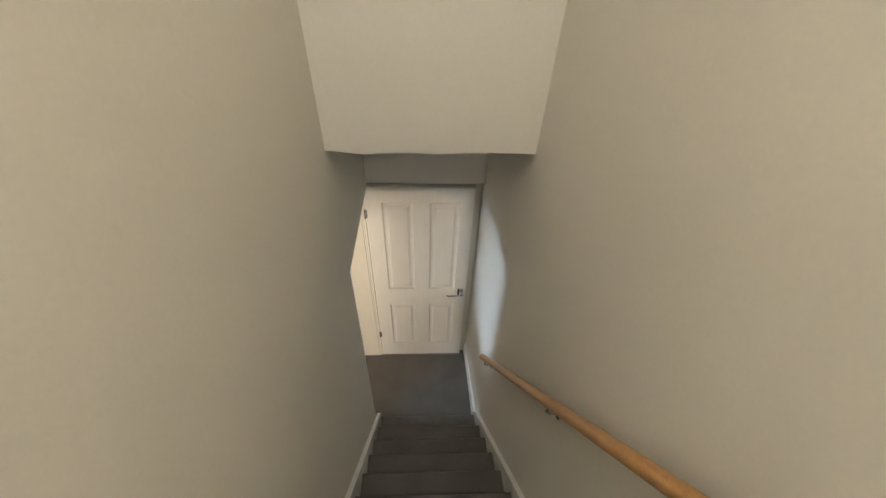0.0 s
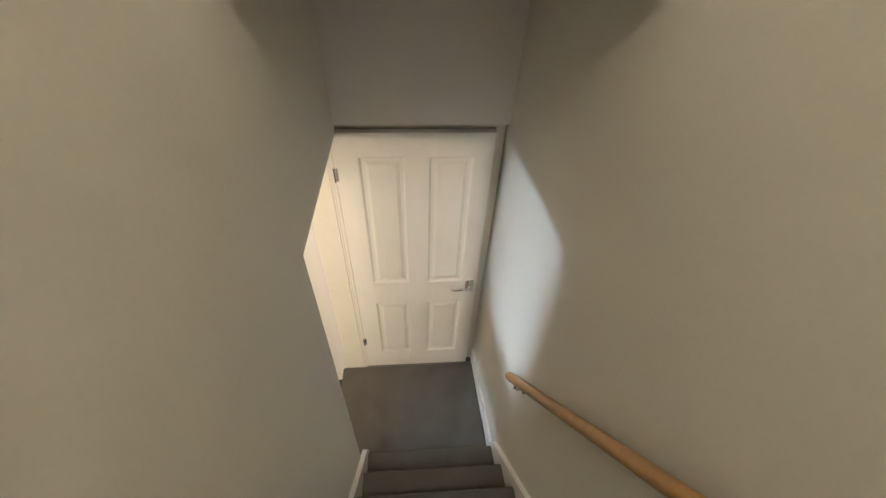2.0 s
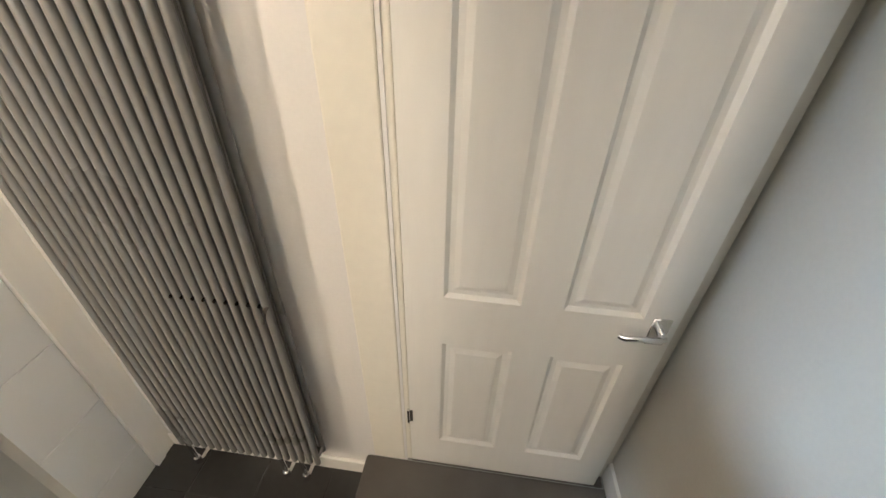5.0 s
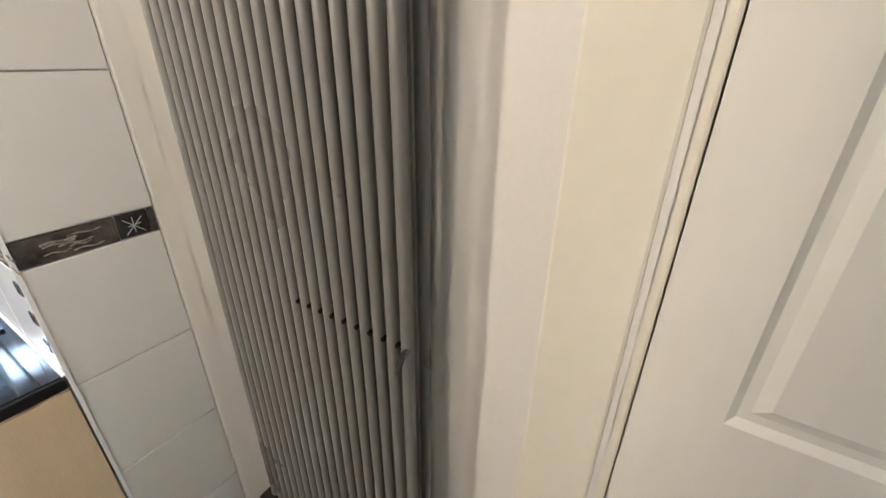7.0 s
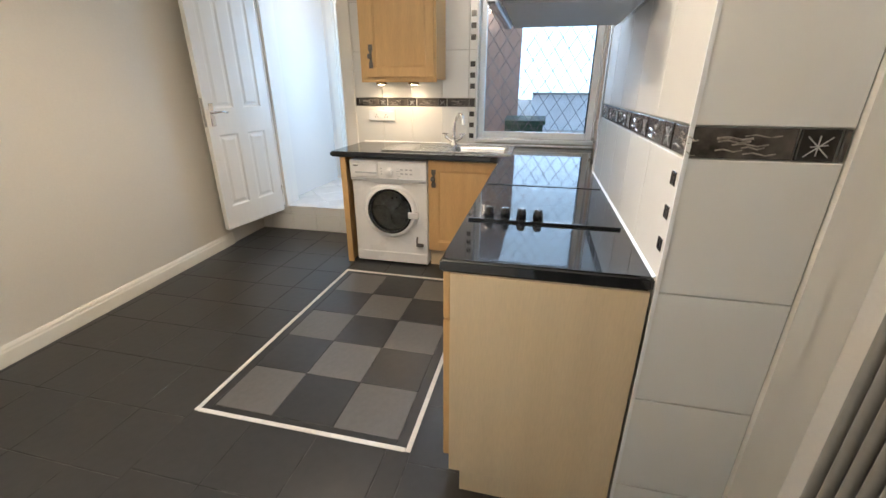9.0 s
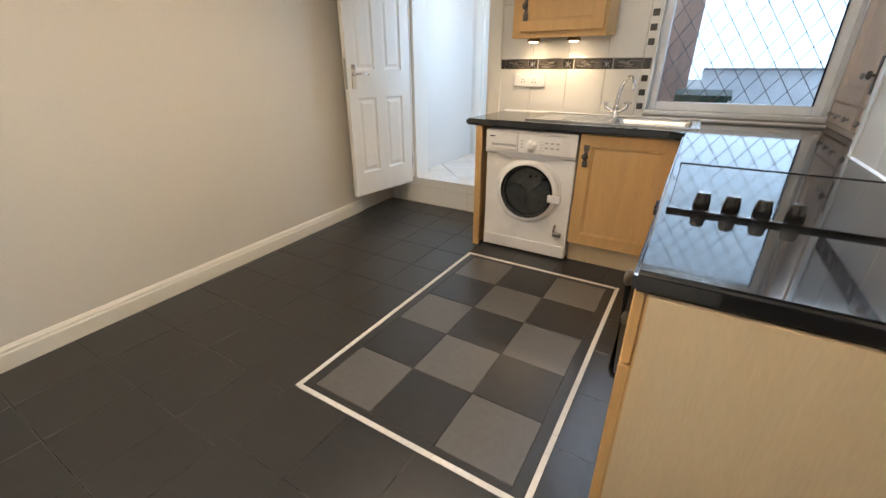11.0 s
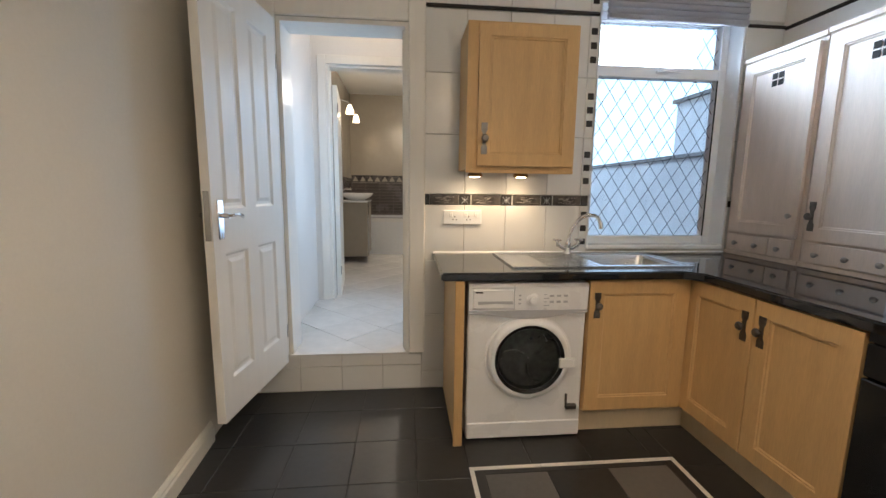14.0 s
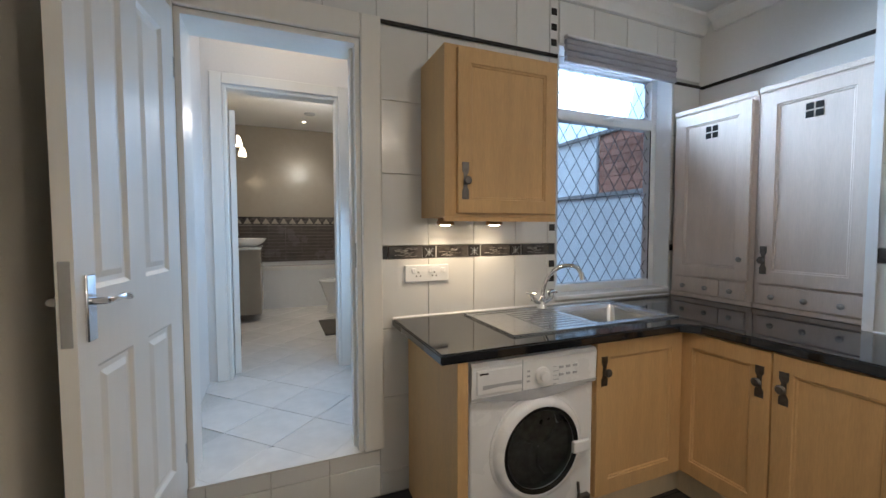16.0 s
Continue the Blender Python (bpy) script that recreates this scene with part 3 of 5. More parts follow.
def lay_walls():
    wall = bpy.data.objects["wall_window"]
    ys = [-2.29 + 0.2575 * k for k in range(5)]
    ys[-1] = -1.30
    for a, b in zip(ys, ys[1:]):
        for c, d in ROWS:
            lay("wall_tile", wall, b - a - GW, d - c - GW, 0.008, WALLTILE, west(a + GW / 2, c + GW / 2))
    # narrow column beside the window with small dark squares
    for c, d in ROWS:
        lay("wall_tile", wall, 0.056, d - c - GW, 0.008, WALLTILE, west(-1.298, c + GW / 2))
    for z in (0.775, 0.86, 0.945, 1.155, 1.235, 1.315, 1.50, 1.58, 1.66, 1.87, 1.95, 2.03, 2.20, 2.285, 2.37):
        lay("decor_square", wall, 0.038, 0.038, 0.006, DECOR, Matrix.Translation((0.003, 0, 0)) @ west(-1.289, z))
    # above and below the window
    yw = [WY0 + 0.006, -0.98, -0.72, -0.46, -0.306]
    for a, b in zip(yw, yw[1:]):
        lay("wall_tile", wall, b - a - GW, CZ - 0.1 - WZ1 - GW, 0.008, WALLTILE, west(a + GW / 2, WZ1 + GW))
    for c, d in ROWS[3:]:
        lay("wall_tile", wall, 0.25, d - c - GW, 0.008, WALLTILE, west(-0.303, c + GW / 2))
    lay("decor_square", wall, 0.04, 0.04, 0.006, DECOR, Matrix.Translation((0.003, 0, 0)) @ west(-0.30, 1.02))
    # over the doorway
    for a, b in ((-3.34, -3.05), (-3.05, -2.79), (-2.79, -2.535), (-2.535, -2.29)):
        lay("wall_tile", wall, b - a - GW, CZ - 0.1 - 2.165 - GW, 0.008, WALLTILE, west(a + GW / 2, 2.165))
    # riser below the doorway
    yr = [YL + 0.003, -3.29, -3.045, -2.79, -2.535, -2.29]
    for a, b in zip(yr, yr[1:]):
        for c, d in ((KF, 0.0), (0.0, LF - 0.012)):
            lay("wall_tile", wall, b - a - GW, d - c - GW, 0.008, WALLTILE, west(a + GW / 2, c + GW / 2))
    decor_strip(wall, 1.024, lambda u, z: Matrix.Translation((0.002, 0, 0)) @ west(-2.272 + u, z))
    # chimney breast: front and end
    br = bpy.data.objects["wall_chimney_breast"]
    xs = [-2.60 + 0.283 * k for k in range(6)]
    for a, b in zip(xs, xs[1:]):
        for c, d in ROWS[3:]:
            lay("wall_tile", br, b - a - GW, d - c - GW, 0.008, WALLTILE, south(a + GW / 2, c + GW / 2, YB))
    decor_strip(br, 1.415, lambda u, z: south(-2.60 + u, z, YB))
    for z in (0.79, 0.87, 0.95):
        lay("decor_square", br, 0.032, 0.032, 0.006, DECOR, Matrix.Translation((0, -0.003, 0)) @ south(-1.235, z, YB))
    er = [(KF, 0.043), (0.043, 0.368), (0.368, 0.693), (0.693, BZ0), (BZ1, 1.409), (1.409, 1.734), (1.734, 2.059), (2.059, CZ)]
    for c, d in er:
        lay("wall_tile", br, 0.284, d - c - GW, 0.008, WALLTILE, east(-0.405, c + GW / 2, -1.177))
    for u, w, mt in ((-0.403, 0.193, DECORPALE), (-0.208, 0.07, DECOR), (-0.134, 0.014, DECORPALE)):
        lay("border_tile", br, w - 0.003, BZ1 - BZ0 - 0.004, 0.007, mt, east(u, BZ0 + 0.002, -1.177))
    for nm, me, u in (("motif", TILES["motif"], -0.208), ("stroke", STROKES[0], -0.39)):
        o = new(nm, me)
        o.parent, o.matrix_basis = br, east(u, BZ0, -1.177)


# dark listello all round at picture height
bm = bmesh.new()
for r in ((XW, XW + 0.008, -2.285, WY0 - 0.005, 2.135, 2.156), (XW, XW + 0.008, -0.30, -0.05, 2.115, 2.136), (XW + 0.01, -2.61, -0.062, -0.049, 2.105, 2.126), (-2.60, -1.19, YB - 0.008, YB - 0.001, 2.135, 2.156)):
    box(bm, *r, bevel=0.003)
structure("trim_listello", bm, DECOR, "thin dark tile strip round the kitchen walls", "trim")
structure("trim_breast_corner", boxes((-1.1785, -1.173, YB - 0.003, YB + 0.006, KF, CZ), (-2.603, -2.566, YB - 0.006, YB + 0.006, 0.725, CZ)), UPVC, "white plastic tile edging on corners", "trim")

# ---- doorway to the lobby, lobby and bathroom shells ----
fr2 = thing("door_frame_2", "white moulded casing round the lobby doorway", "door frame", kind="structure")
CX = XW + 0.02
part("casing_right", B(XW - 0.004, CX, DY1, DY1 + 0.097, LF, DZ + 0.11, bevel=0.008, seg=2), GLOSS, fr2)
part("casing_left", B(XW - 0.004, CX, DY0 - 0.11, DY0, LF, DZ + 0.11, bevel=0.008, seg=2), GLOSS, fr2)
part("casing_head", B(XW - 0.004, CX, DY0, DY1, DZ, DZ + 0.11, bevel=0.008, seg=2), GLOSS, fr2)
part("lining_right", B(X0 - 0.003, XW - 0.005, DY1 - 0.022, DY1 - 0.0005, LF, DZ), GLOSS, fr2)
part("lining_left", B(X0 - 0.003, XW - 0.005, DY0 + 0.0005, DY0 + 0.022, LF, DZ), GLOSS, fr2)
part("lining_head", B(X0 - 0.003, XW - 0.005, DY0 + 0.022, DY1 - 0.022, DZ - 0.025, DZ - 0.0005), GLOSS, fr2)
part("stop", B(XW - 0.10, XW - 0.06, DY1 - 0.036, DY1 - 0.022, LF, DZ - 0.025), GLOSS, fr2)
part("strike_plate", B(XW - 0.05, XW - 0.02, DY1 - 0.024, DY1 - 0.021, 0.98, 1.10), STEEL, fr2)

# kitchen door, open against the plain wall
d2 = thing("door_2", "white four-panel door, wide open against the wall", "door", pose(XW + 0.03, DY0 + 0.0, 0.05, 0, 0, -7.8), kind="structure")
part("door_leaf", panel_door(0.665, 1.975, 0, GLOSS), GLOSS, d2)
for side, y in ((1, 0.0), (-1, -0.04)):
    lever_handle(d2, 0.612, y, 0.935, -1, side, plate=(0.04, 0.17))
part("latch_plate", B(0.664, 0.667, -0.033, -0.008, 0.83, 1.04), STEEL, d2, "brass latch plate on door edge")
for z in (0.2, 1.75):
    bm = bmesh.new()
    tube(bm, (-0.006, -0.004, z - 0.04), (-0.006, -0.004, z + 0.04), 0.006, seg=10)
    part("hinge", bm, STEEL, d2)

LX = -4.92           # bathroom door wall
LY0, LY1 = -3.20, -2.15
structure("floor_lobby", B(-8.6, X0 + 0.19, -3.9, -1.2, LF - 0.15, LF - 0.006), GROUT, "pale marble tiled lobby and bathroom floor", "floor")
structure("wall_lobby_left", B(LX, X0, LY0 - 0.15, LY0, LF - 0.15, 2.75), PLASTER_COOL, "white lobby wall", "wall")
structure("wall_lobby_right", boxes((LX, -4.75, LY1, LY1 + 0.15, LF - 0.15, 2.75), (-3.9, X0, LY1, LY1 + 0.15, LF - 0.15, 2.75), (-4.75, -3.9, LY1, LY1 + 0.15, LF - 0.15, 0.6), (-4.75, -3.9, LY1, LY1 + 0.15, 2.1, 2.75)), PLASTER_COOL, "white lobby wall with a side window", "wall")
BY0, BY1, BTZ = -3.075, -2.285, 2.175
structure("wall_lobby_end", boxes((LX - 0.12, LX, -3.9, BY0, LF - 0.15, 2.75), (LX - 0.12, LX, BY1, -1.2, LF - 0.15, 2.75), (LX - 0.12, LX, BY0, BY1, BTZ, 2.75)), PLASTER_COOL, "white wall with the bathroom doorway", "wall")
structure("ceiling_lobby", B(-8.6, X0, -3.9, -1.2, 2.75, 2.85), CEILING, "white lobby and bathroom ceiling", "ceiling")
structure("wall_bath_end", B(-8.75, -8.6, -3.9, -1.2, LF - 0.15, 2.75), TAUPE, "glossy taupe tiled bathroom wall", "wall")
structure("wall_bath_left", B(-8.6, LX - 0.12, -3.50, -3.35, LF - 0.15, 2.75), TAUPE, "taupe tiled bathroom side wall", "wall")
structure("wall_bath_right", B(-8.6, LX - 0.12, -1.35, -1.2, LF - 0.15, 2.75), TAUPE, "taupe bathroom side wall", "wall")
fr3 = thing("door_frame_3", "white casing round the bathroom doorway", "door frame", kind="structure")
for n, r in (("casing", (LX, LX + 0.018, BY0 - 0.075, BY0, LF, BTZ + 0.075)), ("casing", (LX, LX + 0.018, BY1, BY1 + 0.075, LF, BTZ + 0.075)), ("casing", (LX, LX + 0.018, BY0, BY1, BTZ, BTZ + 0.075)), ("lining", (LX - 0.123, LX - 0.001, BY0, BY0 + 0.025, LF, BTZ)), ("lining", (LX - 0.123, LX - 0.001, BY1 - 0.025, BY1, LF, BTZ)), ("lining", (LX - 0.123, LX - 0.001, BY0 + 0.025, BY1 - 0.025, BTZ - 0.025, BTZ))):
    part(n, B(*r, bevel=0.004), GLOSS, fr3)


def lay_lobby():
    """Diagonal pale tiles, clipped to the lobby and bathroom floor."""
    fl = bpy.data.objects["floor_lobby"]
    P = 0.33
    c = math.cos(radians(45))
    a0, b0 = -3.843 + P * c, -2.79
    for i in range(-15, 16):
        for j in range(-15, 16):
            x, y = a0 + (i + j) * P * c, b0 + (i - j) * P * c
            if -8.3 < x < X0 + 0.0 and -3.75 < y < -1.25 and not (x > LX and (y < LY0 or y > LY1 - 0.02)):
                lay("tile", fl, P - 0.004, P - 0.004, 0.006, LOBBYTILE, pose(x - P * c, y, LF + random.uniform(-0.0004, 0.0006), 0, 0, -45))


structure("threshold_lobby", B(X0 - 0.01, XW + 0.004, DY0, DY1, LF - 0.011, LF - 0.001), LOBBYTILE, "pale tiled doorway threshold", "floor")

# ---- kitchen window ----
win = thing("window_1", "white plastic window with leaded diamond panes", "window", kind="structure")
WX0, WX1 = -3.80, -3.735
MZ = 1.83
for n, r in (("frame_side", (WX0, WX1, WY0, WY0 + 0.055, WZ0, WZ1)), ("frame_side", (WX0, WX1, WY1 - 0.055, WY1, WZ0, WZ1)), ("frame_bottom", (WX0, WX1, WY0 + 0.055, WY1 - 0.055, WZ0, WZ0 + 0.06)), ("frame_top", (WX0, WX1, WY0 + 0.055, WY1 - 0.055, WZ1 - 0.06, WZ1)), ("transom", (WX0, WX1 + 0.006, WY0 + 0.055, WY1 - 0.055, MZ, MZ + 0.07))):
    part(n, B(*r, bevel=0.008, seg=2), UPVC, win)
part("sill", B(WX1, XW + 0.01, WY0, WY1, WZ0 - 0.015, WZ0 + 0.012, bevel=0.005), UPVC, win, "white window sill")
for r in ((X0, XW, WY0 - 0.0, WY0 + 0.008, WZ0, WZ1), (X0, XW, WY1 - 0.008, WY1, WZ0, WZ1), (X0, XW, WY0 + 0.008, WY1 - 0.008, WZ1 - 0.008, WZ1)):
    part("reveal", B(*[v if i != 0 else WX1 + 0.001 for i, v in enumerate(r)]), UPVC, win)


def pane(y0, y1, z0, z1):
    g = part("pane", B(-3.772, -3.766, y0, y1, z0, z1), GLASS, win, "leaded clear glass pane")
    g.visible_shadow = False
    bm = bmesh.new()
    pw, ph = 0.105, 0.155
    ny, nz = int((y1 - y0) / pw) + 2, int((z1 - z0) / ph) + 2
    for sgn in (1, -1):
        for k in range(-nz - 2, ny + nz + 2):
            # line: (y - y0) / pw - sgn * (z - z0) / ph = k
            pts = []
            for z in (z0, z1):
                y = y0 + pw * (k + sgn * (z - z0) / ph)
                pts.append((y, z))
            (ya, za), (yb, zb) = pts
            ts = [0.0, 1.0]
            if abs(yb - ya) > 1e-6:
                t0, t1 = sorted(((y0 - ya) / (yb - ya), (y1 - ya) / (yb - ya)))
                ts = [max(0, t0), min(1, t1)]
            if ts[1] - ts[0] > 0.01:
                q = [(-3.764, ya + (yb - ya) * t, za + (zb - za) * t) for t in ts]
                tube(bm, q[0], q[1], 0.0023, seg=6)
    part("lead_came", bm, LEAD, g, "grey lead lattice")


pane(WY0 + 0.055, WY1 - 0.055, WZ0 + 0.06, MZ)
pane(WY0 + 0.055, WY1 - 0.055, MZ + 0.07, WZ1 - 0.06)
bm = bmesh.new()
box(bm, WX1 + 0.006, WX1 + 0.022, -0.80, -0.72, MZ + 0.025, MZ + 0.045, bevel=0.004)
bent(bm, [(WX1 + 0.02, -0.78, MZ + 0.035), (WX1 + 0.045, -0.76, MZ + 0.035), (WX1 + 0.045, -0.66, MZ + 0.03)], 0.007)
part("window_handle", bm, UPVC, win, "white window handle", smooth=True)
part("gasket", B(WX1 + 0.0005, WX1 + 0.002, WY1 - 0.065, WY1 - 0.056, WZ0 + 0.06, MZ), BLACK, win)

# roller blind, drawn right up
blind = thing("window_blind", "grey striped roman blind drawn up over the window", "blind")
for k in range(4):
    part("fold", B(XW + 0.004, XW + 0.03 + 0.006 * (k % 2), -1.205, -0.315, 2.25 - 0.034 * (k + 1), 2.25 - 0.034 * k - 0.003, bevel=0.008, seg=2), FABRIC, blind, smooth=True)
part("headrail", B(XW + 0.002, XW + 0.036, -1.205, -0.315, 2.251, 2.266, bevel=0.003), UPVC, blind)

# ---- worktops ----
WT = 0.725
bm = bmesh.new()
prism(bm, [(-1.192, -0.955), (-1.192, -0.411), (-2.575, -0.411), (-2.575, -0.052), (-3.618, -0.052), (-3.618, -2.225), (-2.985, -2.225), (-2.985, -1.03), (-2.93, -0.965)], "z", WT - 0.04, WT)
bmesh.ops.bevel(bm, geom=[e for e in bm.edges if abs(e.verts[0].co.z - e.verts[1].co.z) < 1e-5], offset=0.008, segments=3, affect="EDGES")
worktop = thing("worktop", "glossy black laminate L-shaped worktop on base units", "worktop")
wt = part("slab", bm, WORKTOP, worktop, smooth=True)
bm = bmesh.new()
prism(bm, [(YB - 0.001, WT + 0.0005), (YB - 0.008, WT + 0.0005), (YB - 0.006, WT + 0.002), (YB - 0.001, WT + 0.006)], "x", -2.57, -1.195)
part("sealant_bead", bm, UPVC, worktop, "white sealant along the tiles")
bm = bmesh.new()
prism(bm, [(XW + 0.001, WT + 0.0005), (XW + 0.010, WT + 0.0005), (XW + 0.007, WT + 0.003), (XW + 0.001, WT + 0.008)], "y", -2.22, -0.30)
part("sealant_bead", bm, UPVC, worktop, "white sealant along the tiles")


def shaker_door(name, w, h, parent, m, material, arch=False, rail=0.07):
    """A framed cabinet door in x-z, front towards -y, 20 mm thick, with a recessed panel and a slim inner bead."""
    bm = bmesh.new()
    t = 0.02
    rings = []
    for inset, y in ((0, 0), (0, -t + 0.002), (0.002, -t), (rail, -t), (rail + 0.003, -t + 0.005), (rail + 0.009, -t + 0.005), (rail + 0.013, -t + 0.010)):
        rings.append([bm.verts.new((u, y, v)) for u, v in ((inset, inset), (w - inset, inset), (w - inset, h - inset), (inset, h - inset))])
    for p, q in zip(rings, rings[1:]):
        for k in range(4):
            bm.faces.new((p[k], p[(k + 1) % 4], q[(k + 1) % 4], q[k]))
    bm.faces.new(rings[-1])
    bm.faces.new(rings[0][::-1])
    return part(name, bm, material, parent, at=m)


def pewter_pull(parent, x, z, length=0.13):
    """Aged metal back plate with splayed ends and a turned knob."""
    bm = bmesh.new()
    h = length / 2
    prof = [(-0.016, -h), (0.016, -h), (0.016, -h * 0.55), (0.009, -h * 0.35), (0.009, h * 0.35), (0.016, h * 0.55), (0.016, h), (-0.016, h), (-0.016, h * 0.55), (-0.009, h * 0.35), (-0.009, -h * 0.35), (-0.016, -h * 0.55)]
    prism(bm, [(x + u, z + v) for u, v in prof], "y", -0.0235, -0.02)
    lathe(bm, [(0.006, 0), (0.006, 0.012), (0.017, 0.018), (0.019, 0.024), (0.014, 0.031), (0.004, 0.033)], Matrix.Translation((x, -0.022, z)) @ Matrix.Rotation(radians(90), 4, "X"), seg=14)
    return part("handle", bm, PEWTER, parent, "aged pewter handle", smooth=True)


def knob(parent, x, z, y=-0.02, r=0.014, material=None):
    bm = bmesh.new()
    lathe(bm, [(0.006, 0), (0.005, 0.010), (r, 0.016), (r, 0.022), (r * 0.6, 0.027), (0.002, 0.028)], Matrix.Translation((x, y, z)) @ Matrix.Rotation(radians(90), 4, "X"), seg=14)
    return part("knob", bm, material or PEWTER_PALE, parent, "small metal knob", smooth=True)


ROT_E = Matrix.Rotation(radians(90), 4, "Z")      # a unit whose front looks to +x
FZ = KF + 0.145                                     # underside of doors
FH = WT - 0.045 - FZ


def base_unit(label, m, w, doors, depth=0.5, low=0.042):
    u = thing("base_unit", label, "cabinet", m, group="kitchen base units")
    part("body", boxes((0, w, 0.001, 0.03, FZ, WT - 0.042), (0, w, 0.03, depth, FZ, WT - low)), BEECH, u)
    part("plinth", B(0, w, 0.045, 0.06, KF + 0.002, FZ - 0.002), BEECH_END, u)
    for k, side in enumerate(doors):
        dw = w / len(doors)
        d = shaker_door("door", dw - 0.006, FH - 0.006, u, pose(k * dw + 0.003, 0, FZ + 0.003), BEECH)
        pewter_pull(d, dw - 0.045 if side == "r" else 0.04, FH - 0.135)
    return u


# run under the chimney breast, fronts at y = -0.93
bu = base_unit("beech base cupboard with two framed doors beside the oven", pose(-3.055, -0.93, 0), 0.806, ("r", "l"), 0.5)
part("corner_plinth", B(-0.048, -0.0005, 0.045, 0.06, KF + 0.002, FZ - 0.002), BEECH_END, bu)
DX = -1.648
du = thing("base_unit", "beech base unit with drawer over a framed door", "cabinet", pose(DX, -0.93, 0), group="kitchen base units")
part("body", B(0, 0.438, 0.001, 0.5, FZ, WT - 0.042), BEECH, du)
part("plinth", B(0, 0.42, 0.045, 0.06, KF + 0.002, FZ - 0.002), BEECH_END, du)
dd = shaker_door("door", 0.428, 0.53, du, pose(0.005, 0, FZ + 0.003), BEECH)
pewter_pull(dd, 0.045, 0.405, 0.15)
dr = part("drawer", B(0.005, 0.433, -0.02, 0, FZ + 0.54, WT - 0.048, bevel=0.003), BEECH, du)
bm = bmesh.new()
prism(bm, [(0.225 + v, 0.60 + u) for u, v in ((-0.018, -0.07), (0.018, -0.07), (0.009, -0.02), (0.009, 0.02), (0.018, 0.07), (-0.018, 0.07), (-0.009, 0.02), (-0.009, -0.02))], "y", -0.0235, -0.02)
lathe(bm, [(0.006, 0), (0.006, 0.012), (0.017, 0.018), (0.019, 0.024), (0.014, 0.031), (0.004, 0.033)], Matrix.Translation((0.225, -0.022, 0.60)) @ Matrix.Rotation(radians(90), 4, "X"), seg=14)
part("handle", bm, PEWTER, dr, "aged pewter handle", smooth=True)
part("end_panel", B(-DX - 1.209, -DX - 1.19, 0.005, 0.93 + YB - 0.006, KF + 0.108, WT - 0.041), BEECH_END, du, "pale beech end panel under the worktop")
part("end_plinth", B(-DX - 1.225, -DX - 1.205, 0.04, 0.93 + YB - 0.006, KF + 0.001, KF + 0.106, bevel=0.002), BEECH_END, du, "pale beech plinth below the end panel")
hole = (-3.09 - 0.397, -3.09 - 0.053, -1.86 + 0.493, -1.86 + 0.917, WT - 0.16, WT + 0.02)
cut(wt, hole)
# run under the window, fronts at x = -3.035
mE = lambda y: Matrix.Translation((-3.045, y, 0)) @ ROT_E
su = base_unit("beech single cupboard beside the washing machine", mE(-1.485), 0.53, ("l",), 0.5, 0.22)
part("corner_plinth", B(0.53, 0.605, 0.045, 0.06, KF + 0.002, FZ - 0.002), BEECH_END, su)
part("corner_post", B(0.532, 0.56, -0.012, 0.03, FZ, WT - 0.042), BEECH, su)
for o in su.children:
    if o.name.startswith("body"):
        cut(o, (0.10, 0.548, 0.08, 0.46, WT - 0.16, WT + 0.02))
side = thing("side_panel", "beech side panel beside the washing machine", "panel")
part("board", B(-3.60, -3.013, -2.150, -2.130, KF + 0.001, WT - 0.041, bevel=0.002), BEECH, side)
part("front_post", B(-3.012, -2.994, -2.157, -2.112, KF + 0.001, WT - 0.041, bevel=0.003), BEECH, side, "pale beech edge post")

# ---- oven and hob ----
OX0, OX1, OY = -2.245, -1.652, -0.93
oven = thing("oven", "black built-in electric oven with glass door", "oven", pose(OX0, OY, KF))
OW = OX1 - OX0
part("body", B(0.005, OW - 0.005, 0.0, 0.5, 0.218, 0.84), BLACK, oven)
part("trim_below", B(0, OW, -0.005, 0.02, 0.145, 0.215), BEECH, oven, "beech strip below the oven")
part("plinth", B(0, OW, 0.045, 0.06, 0.002, 0.143), BEECH_END, oven)
part("trim_above", B(0, OW, -0.012, 0.0, 0.812, 0.842), BLACK, oven)
cp = part("control_panel", B(0.003, OW - 0.003, -0.022, 0, 0.70, 0.808, bevel=0.004), BLACK, oven)
for x in (0.175, 0.238):
    bm = bmesh.new()
    lathe(bm, [(0.022, 0), (0.02, 0.012), (0.014, 0.014), (0.013, 0.026), (0.01, 0.028)], Matrix.Translation((x, -0.022, 0.748)) @ Matrix.Rotation(radians(90), 4, "X"), seg=18)
    box(bm, x - 0.004, x + 0.004, -0.052, -0.034, 0.732, 0.764, bevel=0.001)
    part("control_knob", bm, BLACK, cp, smooth=True)
part("clock_window", B(0.075, 0.165, -0.0235, -0.0221, 0.735, 0.78), BLACKGLASS, cp)
CLOCK = glow("green_clock_digits", (0.05, 0.55, 0.28), 0.06)
part("clock_digits", boxes(*[(x, x + 0.006, -0.0242, -0.0236, z, z + 0.0025) for x in (0.105, 0.115, 0.128, 0.138) for z in (0.752, 0.758, 0.764)]), CLOCK, cp, "lit green clock digits")
od = part("door", B(0.003, OW - 0.003, -0.026, 0, 0.22, 0.695, bevel=0.006, seg=2), BLACK, oven, "black glass oven door")
bm = bmesh.new()
prism(bm, [(0.09, 0.27), (OW - 0.09, 0.27), (OW - 0.09, 0.55), (OW - 0.15, 0.60), (0.15, 0.60), (0.09, 0.55)], "y", -0.0285, -0.0262)
part("glass", bm, BLACKGLASS, od, "smoked oven door glass")
bm = bmesh.new()
